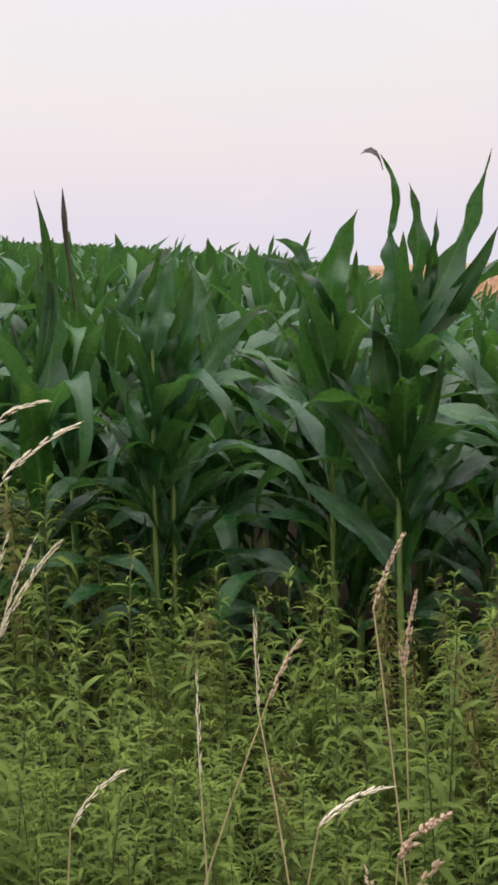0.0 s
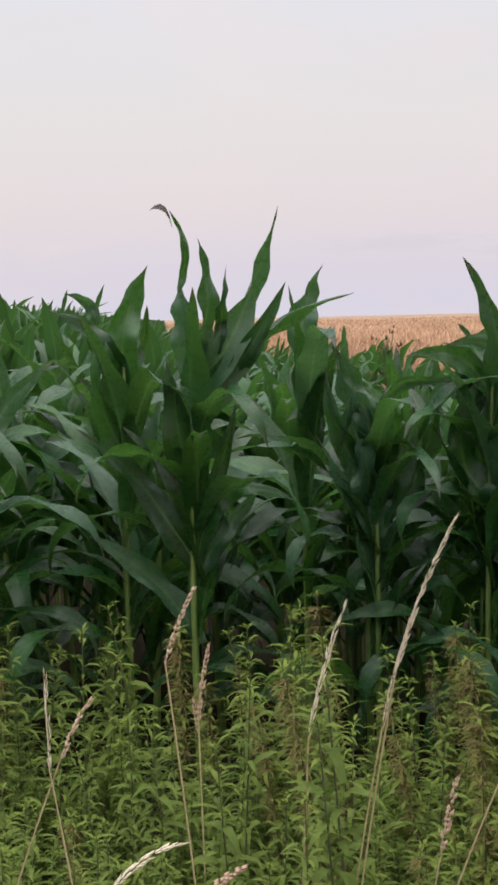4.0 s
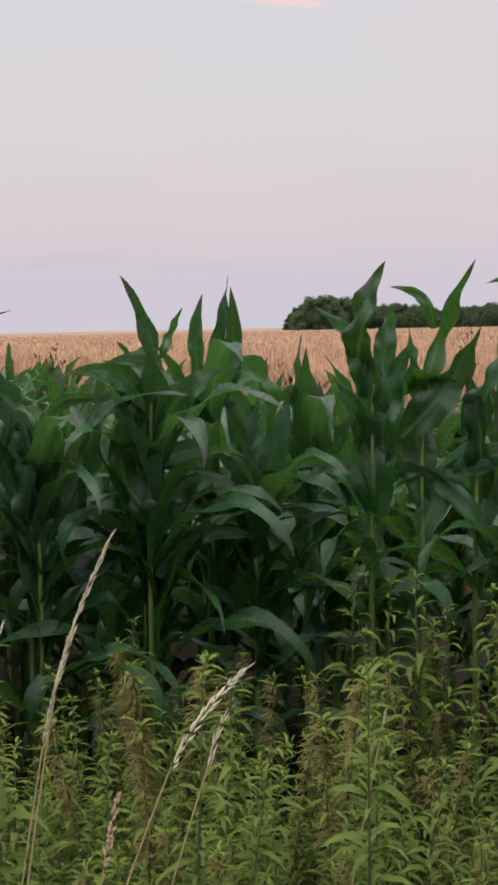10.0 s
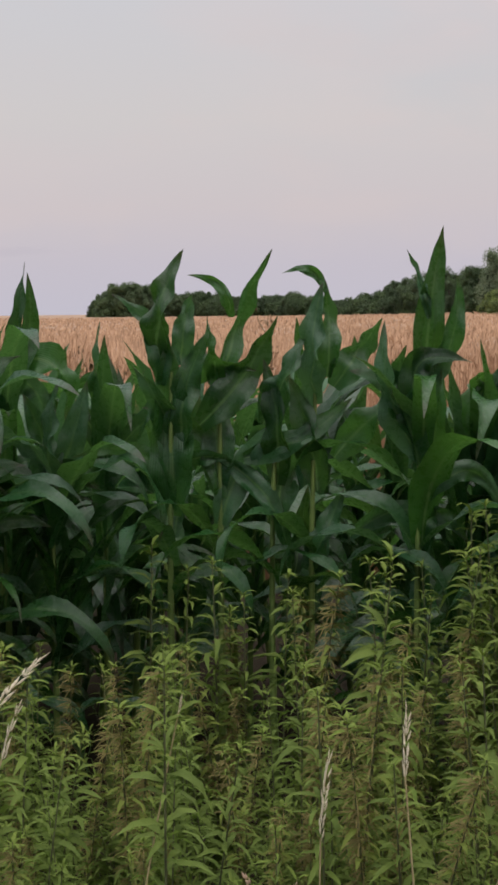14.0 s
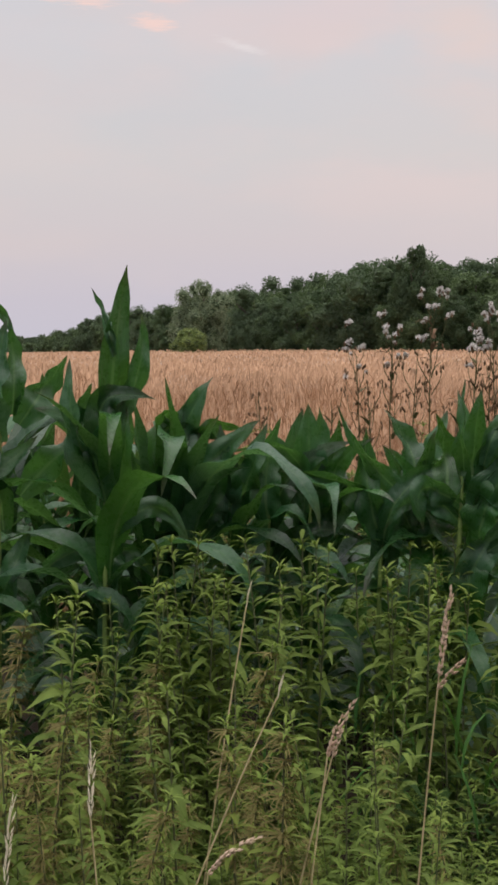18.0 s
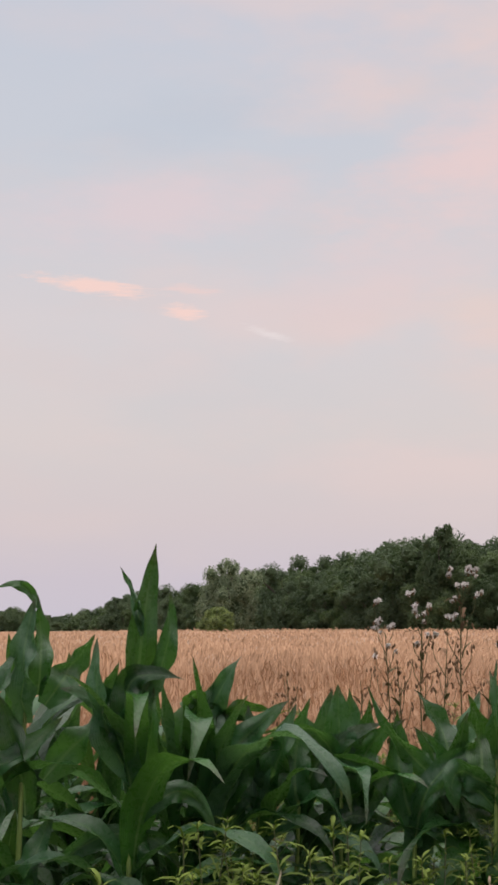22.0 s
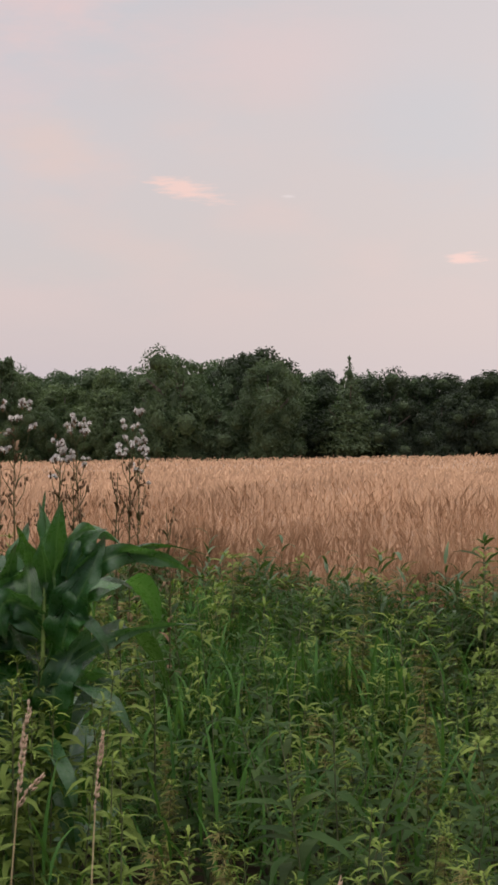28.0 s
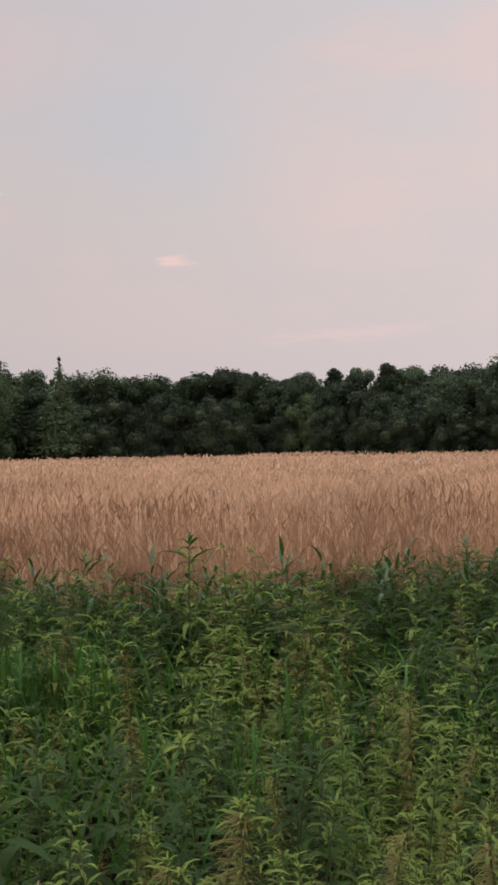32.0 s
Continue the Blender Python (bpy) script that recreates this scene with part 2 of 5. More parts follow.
M_WEED = surface("dark_weed_leaf", (0.00972, 0.0224, 0.00534), (0.0485, 0.0764, 0.019), 0.65, 5, 70, 0.3, per_island=0.7, clear_through=0.3, spec=0.12, alt=(0.03, 0.072, 0.018))
M_NSTEM = surface("nettle_stem", (0.05, 0.06, 0.025), (0.12, 0.13, 0.055), 0.7, 10, 70, 0.1)
M_SEED = surface("nettle_seed", (0.123, 0.109, 0.038), (0.247, 0.209, 0.0808), 0.85, 20, 120, 0.4, per_object=0.5, per_island=0.5, clear_through=0.25, spec=0.2)
M_STRAW = surface("dry_grass_stem", (0.319, 0.245, 0.128), (0.489, 0.394, 0.222), 0.7, 12, 90, 0.2, per_object=0.5)
M_EAR = surface("dry_grass_ear", (0.386, 0.257, 0.175), (0.569, 0.422, 0.312), 0.85, 14, 120, 0.5, per_object=0.6, per_island=0.4)
M_EAR_PALE = surface("pale_grass_ear", (0.567, 0.496, 0.354), (0.789, 0.708, 0.557), 0.85, 14, 120, 0.5, per_object=0.5, per_island=0.4)
# noise drawn out into dark bands: shade of the crop's hollows put into colour
M_BARLEY = surface("barley", (0.22, 0.126, 0.074), (0.53, 0.332, 0.206), 0.8, 0.9, 5.0, 0.2, per_island=0.3, clear_through=0.42, spec=0.15, drawn=(0.45, 1.0, 0.6))
M_BARLEY_FAR = surface("barley_far", (0.16, 0.09, 0.052), (0.51, 0.315, 0.196), 0.8, 0.8, 3.0, 0.2, per_island=0.4, clear_through=0.3, spec=0.15, drawn=(0.45, 1.0, 0.6))
# darker than the ears: shade deep between the stems painted into the straw
M_BARLEY_BASE = surface("barley_mass", (0.218, 0.132, 0.0792), (0.317, 0.201, 0.125), 0.9, 0.5, 9.0, 0.8, drawn=(0.45, 1.0, 0.6))
M_GRASS = surface("green_grass", (0.0185, 0.0655, 0.0114), (0.0542, 0.139, 0.0252), 0.65, 3, 30, 0.1, per_island=0.8, clear_through=0.3, spec=0.15)
M_REED = surface("reed_leaf", (0.022, 0.055, 0.016), (0.06, 0.115, 0.032), 0.6, 3, 30, 0.1, per_object=0.6, clear_through=0.2)
M_BARK = surface("bark", (0.05, 0.042, 0.033), (0.13, 0.11, 0.09), 0.9, 3, 18, 0.8)
M_TREE = surface("tree_leaves", (0.0295, 0.0524, 0.0216), (0.0981, 0.138, 0.0556), 0.7, 0.25, 1.2, 0.2, per_object=0.9, per_island=0.3, clear_through=0.2, spec=0.25, alt=(0.07, 0.1, 0.062))
# darker copy of M_TREE: the backlit right-hand wood's shade put into colour
M_TREE_DARK_BACKLIT = surface("dark_backlit_tree_leaves", (0.00758, 0.0139, 0.00758), (0.0228, 0.0332, 0.0167), 0.7, 0.25, 1.2, 0.2, per_object=0.9, per_island=0.3, clear_through=0.15, spec=0.25, alt=(0.036, 0.05, 0.034))
M_TREE_GREY = surface("grey_tree_leaves", (0.0862, 0.118, 0.07), (0.215, 0.258, 0.162), 0.7, 0.25, 1.2, 0.2, per_object=0.4, per_island=0.4, clear_through=0.2, spec=0.25)
M_BUSH = surface("bush_leaves", (0.105, 0.147, 0.0448), (0.238, 0.287, 0.098), 0.7, 0.25, 1.2, 0.2, per_island=0.4, clear_through=0.25, spec=0.25)
# darker than M_TREE: shade inside the crowns put into the colour
M_TREE_IN = surface("tree_inner_shade", (0.0234, 0.0429, 0.0156), (0.0546, 0.0819, 0.0312), 0.9, 0.6, 2.0, 0.3)
M_THISTLE = surface("thistle_green", (0.0561, 0.0655, 0.0281), (0.122, 0.117, 0.0561), 0.8, 12, 80, 0.2, per_object=0.5, clear_through=0.15, spec=0.12)
M_THISTLE_BROWN = surface("thistle_brown", (0.111, 0.068, 0.0382), (0.238, 0.153, 0.0978), 0.9, 12, 80, 0.3, per_object=0.5, spec=0.1)
M_FLUFF = surface("thistle_fluff", (0.553, 0.511, 0.483), (0.674, 0.653, 0.638), 0.95, 30, 160, 0.4, per_island=0.5, clear_through=0.3)

# ---------------------------------------------------------------- mesh tools
rng = random.Random(7)


class Shape:
    """Vertices, faces, face materials and one uv per corner, gathered by hand."""

    def __init__(self):
        self.v, self.f, self.m, self.uv = [], [], [], []

    def quad_strip(self, rings, mat=0, closed=False, us=None):
        """Joins rows of points, all of the same count."""
        n, base = len(rings[0]), len(self.v)
        for r in rings:
            self.v.extend(tuple(p) for p in r)
        span = n if closed else n - 1
        for i in range(len(rings) - 1):
            for j in range(span):
                k = (j + 1) % n
                self.f.append((base + i * n + j, base + i * n + k, base + (i + 1) * n + k, base + (i + 1) * n + j))
                self.m.append(mat)
                a, b = j / (n - 1 if not closed else n), (j + 1) / (n - 1 if not closed else n)
                c, d = i / (len(rings) - 1), (i + 1) / (len(rings) - 1)
                self.uv.append(((a, c), (b, c), (b, d), (a, d)))

    def poly(self, pts, mat=0):
        base = len(self.v)
        self.v.extend(tuple(p) for p in pts)
        self.f.append(tuple(range(base, base + len(pts))))
        self.m.append(mat)
        self.uv.append(tuple((0.3, 0.5) for _ in pts))

    def tube(self, path, radii, sides=6, mat=0):
        rings, up = [], Vector((0, 0, 1))
        for i, p in enumerate(path):
            d = (Vector(path[min(i + 1, len(path) - 1)]) - Vector(path[max(i - 1, 0)])).normalized()
            a = d.cross(Vector((1, 0.13, 0))).normalized() if abs(d.z) > 0.9 else d.cross(up).normalized()
            b = d.cross(a)
            rings.append([Vector(p) + radii[i] * (math.cos(2 * math.pi * k / sides) * a + math.sin(2 * math.pi * k / sides) * b) for k in range(sides)])
        self.quad_strip(rings, mat, closed=True)

    def mesh(self, name, mats, smooth=True):
        me = bpy.data.meshes.new(name)
        me.from_pydata(self.v, [], self.f)
        for m in mats:
            me.materials.append(m)
        if len(mats) > 1:
            me.polygons.foreach_set("material_index", self.m)
        layer = me.uv_layers.new(name="uv")
        layer.data.foreach_set("uv", [c for face in self.uv for corner in face for c in corner])
        if smooth:
            me.polygons.foreach_set("use_smooth", [True] * len(me.polygons))
        me.update()
        return me


def child(name, mesh, parent, m=None, label=""):
    ob = new(name, mesh)
    ob.parent = parent
    if m is not None:
        ob.matrix_basis = m
    if label:
        ob["label"] = label
    return ob


def gathered(name, mats, placed, smooth=True):
    """One mesh out of many placed copies of (vertices, quads, uvs) arrays."""
    vs, fs, us, base = [], [], [], 0
    for (v, f, u), m in placed:
        mm = np.array(m)
        vs.append(v @ mm[:3, :3].T + mm[:3, 3])
        fs.append(f + base)
        us.append(u)
        base += len(v)
    v, f, u = np.concatenate(vs), np.concatenate(fs), np.concatenate(us)
    me = bpy.data.meshes.new(name)
    me.vertices.add(len(v))
    me.vertices.foreach_set("co", v.astype(np.float32).ravel())
    me.loops.add(f.size)
    me.loops.foreach_set("vertex_index", f.astype(np.int32).ravel())
    me.polygons.add(len(f))
    k = f.shape[1]
    me.polygons.foreach_set("loop_start", np.arange(0, f.size, k, dtype=np.int32))
    for m in mats:
        me.materials.append(m)
    layer = me.uv_layers.new(name="uv")
    layer.data.foreach_set("uv", u.astype(np.float32).ravel())
    if smooth:
        me.polygons.foreach_set("use_smooth", np.ones(len(f), dtype=bool))
    me.update(calc_edges=True)
    return me


def arrays(shape):
    """A shape made of quads alone, as arrays for gathered()."""
    return np.array(shape.v, dtype=float), np.array(shape.f, dtype=int), np.array(shape.uv, dtype=float).reshape(len(shape.f), -1)


def turn_to(loc, rz=0.0, tilt=0.0, s=1.0, side=0.0):
    return Matrix.Translation(loc) @ Matrix.Rotation(rz, 4, "Z") @ Matrix.Rotation(tilt, 4, "Y") @ Matrix.Rotation(side, 4, "X") @ Matrix.Diagonal((s, s, s, 1))


# ---------------------------------------------------------------- ground
def dip(x, y):
    """The barley field slopes down a little, more so beyond the corn."""
    d, az = math.hypot(x, y), math.degrees(math.atan2(x, y))
    steps = [(-180, 0.0), (-27, 0.0), (-24, 0.24), (2, 0.24), (14, 0.09), (60, 0.09), (80, 0.0), (180, 0.0)]
    for (a, fa), (b, fb) in zip(steps, steps[1:]):
        if a <= az <= b:
            return -max(0.0, d - 12) * math.tan(radians(fa + (fb - fa) * (az - a) / (b - a)))
    return 0.0


def land(x, y):
    """The ground rises gently towards the far end of the corn."""
    d, az = math.hypot(x, y), math.degrees(math.atan2(x, y))
    s = max(0.0, min(1.0, (-23.5 - az) / 17)) if -90 < az < 0 else (1.0 - min(1.0, max(0.0, (-90 - az) / 40)) if az <= -90 else 0.0)
    return dip(x, y) + max(0.0, min(d, 160) - 7) * math.tan(radians(1.15 * s * s * (3 - 2 * s)))


def build_ground():
    s = Shape()
    rings = []
    for r in (0.02, 3, 5, 7, 10, 14, 20, 30, 45, 70, 100, 130, 160, 200, 400, 1000, 4000):
        ring = []
        for k in range(144):
            a = 2 * math.pi * k / 144
            x, y = r * math.cos(a), r * math.sin(a)
            ring.append((x, y, land(x, y) + (0.03 * noise.noise((x, y, 0)) - 0.02 if r < 40 else (-0.02 if x < -0.45 * y or y < 0 else -0.004 * r))))
        rings.append(ring)
    s.quad_strip(rings, 0, closed=True)
    ob = new("ground", s.mesh("ground", [M_SOIL]))
    tagged(ob, "dark brown soil under crops and weeds", "ground", kind="structure")


build_ground()

# ---------------------------------------------------------------- corn
FRONT = 4.3                       # the first row of corn
CORNER = (2.2, 4.2)              # where the corn ends towards the barley
EDGE = (-0.535, 0.845)            # the way the corn's edge runs from there


def corn_leaf_shape(length, width, rise, bend, wave, fold, steps=12, cross=5, twist=0.0, kink=None):
    """A blade that leaves the stalk at rise (radians from the vertical) and bows over by bend towards its tip."""
    s, rows = Shape(), []
    x = z = 0.0
    a = rise
    ph = rng.uniform(0, 6)
    sway = rng.uniform(-0.22, 0.22)
    for i in range(steps + 1):
        t = i / steps
        full = min(1.0, 0.5 + 1.8 * t) * (1 - max(0.0, (t - 0.34) / 0.66) ** 1.9)
        half = width / 2 * 1.12 * full + 0.0006
        nx, nz = math.cos(a), -math.sin(a)
        tw = twist * t
        row = []
        for j in range(cross):
            u = 2 * j / (cross - 1) - 1
            lift = fold * half * abs(u) * (1 - 0.6 * t) + wave * width * full * abs(u) ** 1.5 * math.sin(ph + 17 * t + (2.2 if u > 0 else 0)) * min(1, 3 * t)
            yy, nn = u * half * math.cos(tw) - lift * math.sin(tw), u * half * math.sin(tw) + lift * math.cos(tw)
            row.append((x - nn * math.cos(a), yy + sway * length * t * t, z + nn * math.sin(a)))
        rows.append(row)
        step = length / steps
        x += math.sin(a) * step
        z += math.cos(a) * step
        a += bend * (0.4 + 1.6 * t) / steps
        if kink and abs(t - kink[0]) < 0.5 / steps:
            a += kink[1]
    s.quad_strip(rows)
    return s


# three families of blades: spears of the whorl, arching blades, hanging lower blades
LEAVES = {"spear": [], "arch": [], "hang": []}
for n in range(8):
    LEAVES["spear"].append(corn_leaf_shape(0.55, 0.082 + 0.006 * (n % 4), 0.1, 0.15 + 0.4 * (n % 6), 0.14, 0.6, twist=rng.uniform(-0.5, 0.5)))
for n in range(10):
    LEAVES["arch"].append(corn_leaf_shape(0.82, 0.08 + 0.006 * (n % 4), 0.26, 1.3 + 0.2 * n, 0.27, 0.45, steps=16, twist=rng.uniform(-0.7, 0.7), kink=((0.5, 0.7), None, None, (0.36, 0.5), None)[n % 5]))
for n in range(8):
    LEAVES["hang"].append(corn_leaf_shape(0.72, 0.07 + 0.005 * (n % 4), 0.5, 2.0 + 0.14 * n, 0.26, 0.35, steps=14, twist=rng.uniform(-0.9, 0.9)))
LEAF_MESH = {k: [s.mesh("corn_blade", [M_CORN]) for s in v] for k, v in LEAVES.items()}
LEAF_DATA = {k: [arrays(s) for s in v] for k, v in LEAVES.items()}


def stalk_shape(height):
    s = Shape()
    path, radii = [], []
    bow = rng.uniform(-0.02, 0.02)
    for i in range(15):
        t = i / 14
        path.append((bow * math.sin(3 * t), 0.6 * bow * math.sin(2 * t), -0.04 + t * (height + 0.04)))
        radii.append((0.0135 - 0.0085 * t) * (1.0 if i % 2 else 1.13))
    s.tube(path, radii, 7)
    return s


STALK = [stalk_shape(1.0) for n in range(3)]
STALK_MESH = [s.mesh("corn_stalk", [M_STALK]) for s in STALK]
STALK_DATA = [arrays(s) for s in STALK]


def corn_plan(r, height, face, spread=1.0):
    """The blades of one plant: kind, variant, place on the stalk, turn, size."""
    out = []
    count = 15
    for i in range(count):
        t = i / (count - 1)
        z = height * (0.1 + 0.6 * t)
        turn = face + math.pi * (i % 2) + r.uniform(-0.45, 0.45)
        if t < 0.34 and i % 2:
            continue
        if t > 0.72:
            kind, size = "spear", height * r.uniform(0.42, 0.62)
            lean = r.uniform(0.05, 0.3) if i < count - 1 else 0.05
        elif t > 0.36 and i % 3:
            kind, size, lean = "arch", r.uniform(0.85, 1.15), r.uniform(-0.1, 0.2)
        else:
            kind, size, lean = "hang", r.uniform(0.8, 1.15), r.uniform(-0.1, 0.3)
        out.append((kind, r.randrange(len(LEAVES[kind])), z, turn, lean * spread, size))
    return out


def corn_plant(x, y, height, face, r, label, plan=None):
    base = new("corn_plant")
    base.location = (x, y, 0)
    tagged(base, label, "corn plant", "corn plants along the field edge")
    child("stalk", r.choice(STALK_MESH), base, Matrix.Diagonal((1.05, 1.05, height * 0.74, 1)))
    for k in range(3):
        child("leaf", LEAF_MESH["spear"][r.randrange(8)], base, turn_to((0, 0, height * (0.3 + 0.13 * k)), face + math.pi * k + r.uniform(-0.9, 0.9), r.uniform(-0.05, 0.12), r.uniform(1.0, 1.3)))
    for kind, k, z, turn, lean, size in plan or corn_plan(r, height, face):
        child("leaf", LEAF_MESH[kind][k], base, turn_to((0, 0, z), turn, lean, size))
    return base


def corn_height(x, y):
    """The stand is taller away from the corner."""
    t = min(1.0, max(0.0, (0.5 - x / y * 4.3) / 2.9))
    lush = min(1.0, max(0.0, (-22.5 - math.degrees(math.atan2(x, y))) / 5))
    return (1.47 + 0.1 * t) * (1.0 if y < 5.5 else (0.96 if y < 6.5 else 0.9 + 0.2 * lush))


def past_edge(x, y):
    """How far a place lies beyond the corn's edge, on the barley's side."""
    if x < -0.446 * y and y > 9:
        return -1.0
    return (x - CORNER[0]) * EDGE[1] - (y - CORNER[1]) * EDGE[0]


r = random.Random(21)
HERO_X = []


def bowed_blade(length, angle, bow, width, roll, steps=18):
    """A blade whose chord has that length and lean from the upright, bulging aside by bow; roll turns its face."""
    s, rows = Shape(), []
    a = radians(angle)
    tip = Vector((math.sin(a) * length, 0, math.cos(a) * length))
    side = Vector((-math.cos(a), 0, math.sin(a)))
    mid = tip * 0.5 + side * bow * 2
    ph, seed = r.uniform(0, 6), r.uniform(0, 50)
    turn = r.uniform(0.3, 1.3)
    ripple = r.uniform(0.14, 0.3)
    for i in range(steps + 1):
        t = i / steps
        p = 2 * t * (1 - t) * mid + t * t * tip
        d = (2 * (1 - 2 * t) * mid + 2 * t * tip).normalized()
        across = d.cross(Vector((0, 1, 0))).normalized()
        k = roll * (0.2 + turn * t) + 0.4 * math.sin(ph + 5.5 * t)
        flat = across * math.cos(k) + Vector((0, 1, 0)) * math.sin(k)
        face = d.cross(flat)
        full = min(1.0, 0.45 + 2.6 * t) * (1 - max(0.0, (t - 0.4) / 0.6) ** 1.65)
        half = width / 2 * 1.08 * full + 0.0005
        row = []
        for j in range(7):
            u = j / 3 - 1
            lift = 0.45 * half * abs(u) * (1 - 0.5 * t) + ripple * width * full * abs(u) ** 1.6 * math.sin(ph + 19 * t + (2.3 if u > 0 else 0)) * min(1, 3 * t)
            lift += 0.022 * full * noise.noise((seed + 5 * t, u * 1.5, 0.0))
            row.append(p + flat * (u * half) + face * lift + Vector((0, -0.06 * math.sin(math.pi * t) * math.sin(k), 0)))
        rows.append(row)
    s.quad_strip(rows)
    return s.mesh("corn_blade", [M_CORN])


def marked_corn(x, y, top, blades, bare=False, low=0):
    """A plant of the front row, drawn blade by blade: height on the stalk, length, lean, bow, width (and a place beside the stalk)."""
    base = new("corn_plant")
    base.matrix_basis = turn_to((x, y, 0), -math.atan2(x, y))
    tagged(base, "tall green corn plant with broad pointed blades on the field edge" if top > 1.3 else "low green corn plant with broad blades on the field edge", "corn plant", "corn plants along the field edge")
    child("stalk", r.choice(STALK_MESH), base, Matrix.Diagonal((1.0, 1.0, top, 1)))
    for z, length, lean, bow, width, *aside in blades:
        ob = child("leaf", bowed_blade(length, lean, bow, width, r.uniform(0.3, 0.95) * r.choice((-1, 1))), base, Matrix.Translation((aside[0] if aside else 0, r.uniform(-0.01, 0.01), z)))
    # upright blades that wrap the stalk
    if bare:
        for k in range(low):
            child("leaf", LEAF_MESH["hang"][r.randrange(8)], base, turn_to((0, 0, top * (0.42 + 0.06 * k)), (0.3, 2.8, -0.9, 3.9, 0.9)[k % 5] + r.uniform(-0.4, 0.4), r.uniform(-0.1, 0.2), r.uniform(0.6, 0.9)))
        HERO_X.append(x)
        return base
    if top < 1.3:
        for k in range(3):
            child("leaf", LEAF_MESH["arch"][r.randrange(10)], base, turn_to((0, -0.008 * k, top * (0.66 + 0.07 * k)), (0.2, 3.3, -0.7, 3.9)[k] + r.uniform(-0.5, 0.5), r.uniform(-0.1, 0.15), r.uniform(0.6, 0.85)))
    for k in range(1, 3 if top < 1.3 else 5):
        child("leaf", LEAF_MESH["spear"][r.randrange(8)], base, turn_to((0, -0.012, top * (0.36 + 0.1 * k)), (-1.57, 0.3, 3.0, -0.9, -2.2)[k] + r.uniform(-0.4, 0.4), r.uniform(-0.05, 0.15), r.uniform(0.85, 1.1)))
    # a few lower blades that hang in the shade
    for k in range(4 if top > 1.5 else 1, 9):
        child("leaf", LEAF_MESH["hang" if k % 4 else "arch"][r.randrange(8)], base, turn_to((0, 0, top * (0.2 + 0.075 * k)), -1.57 + (-1.5, 1.4, -1.1, 1.2, 1.6, -1.6, 1.0, -1.3, 0.4)[k] + r.uniform(-0.3, 0.3), r.uniform(-0.1, 0.25), r.uniform(0.6, 0.95)))
    HERO_X.append(x)
    return base


tall_corn = marked_corn(-1.65, 3.92, 1.51, [
    (1.44, 0.31, -7, -0.006, 0.093),
    (1.72, 0.23, -5, -0.033, 0.022, -0.04),
    (1.48, 0.39, 3, -0.033, 0.061),
    (1.53, 0.26, 7, -0.002, 0.031, 0.07),
    (1.38, 0.63, 24, -0.025, 0.085),
    (1.33, 0.49, 34, -0.015, 0.068),
    (1.3, 0.62, 50, 0.087, 0.082),
    (1.03, 0.51, -9, 0.003, 0.099),
    (0.89, 0.56, -39, -0.032, 0.075),
    (0.67, 0.47, -44, -0.031, 0.078),
    (1.02, 0.4, 18, -0.011, 0.044),
    (0.91, 0.36, 64, 0.15, 0.068),
    (0.88, 0.33, 38, 0.016, 0.054),
])
# its topmost blade ends in a dark withered curl
curl = Shape()
curl.quad_strip([[(px, -0.004 * k, pz - wd), (px + 0.3 * wd, 0.004 * k, pz + wd)] for k, (px, pz, wd) in enumerate(((-0.052, 1.9, 0.002), (-0.06, 1.93, 0.005), (-0.071, 1.95, 0.008), (-0.088, 1.96, 0.009), (-0.104, 1.958, 0.006), (-0.118, 1.948, 0.002)))])
child("withered_tip", curl.mesh("withered_tip", [M_WITHERED]), tall_corn, Matrix.Identity(4))

marked_corn(-1.94, 4.06, 1.49, [
    (1.39, 0.42, 11, 0.038, 0.094),
    (1.2, 0.41, -11, 0.037, 0.065),
    (1.4, 0.36, -41, -0.053, 0.072),
    (1.62, 0.14, -45, -0.027, 0.032, -0.08),
    (1.46, 0.16, 145, -0.023, 0.058),
    (1.45, 0.24, 18, -0.015, 0.036),
    (1.14, 0.36, -25, -0.041, 0.09),
    (1.07, 0.33, 18, -0.014, 0.072),
])
marked_corn(-2.43, 3.79, 1.39, [
    (1.36, 0.31, 12, 0.006, 0.09),
    (1.27, 0.31, -26, -0.013, 0.081),
    (1.21, 0.41, 28, 0.009, 0.076),
    (1.12, 0.17, -34, -0.057, 0.072),
    (0.91, 0.4, -14, 0.007, 0.058),
    (1.04, 0.45, 18, -0.042, 0.072),
])
marked_corn(-2.79, 3.66, 1.32, [
    (1.29, 0.6, 2, -0.049, 0.044),
    (1.16, 0.46, 7, -0.026, 0.092),
    (1.01, 0.49, -8, -0.005, 0.074),
])
marked_corn(-2.38, 3.82, 1.28, [
    (1.19, 0.46, 9, 0.016, 0.081),
    (1.25, 0.45, -3, 0.052, 0.083),
    (1.12, 0.49, 36, 0.043, 0.072),
    (1.03, 0.42, -31, 0.024, 0.072),
    (0.98, 0.32, 37, -0.004, 0.065),
])
marked_corn(-1.42, 4.27, 1.56, [
    (1.49, 0.31, 11, 0.035, 0.083),
    (1.53, 0.38, 174, -0.009, 0.083),
    (1.39, 0.17, 69, 0.099, 0.065),
    (1.25, 0.09, -51, -0.073, 0.061),
    (1.24, 0.32, 16, 0.023, 0.072),
])
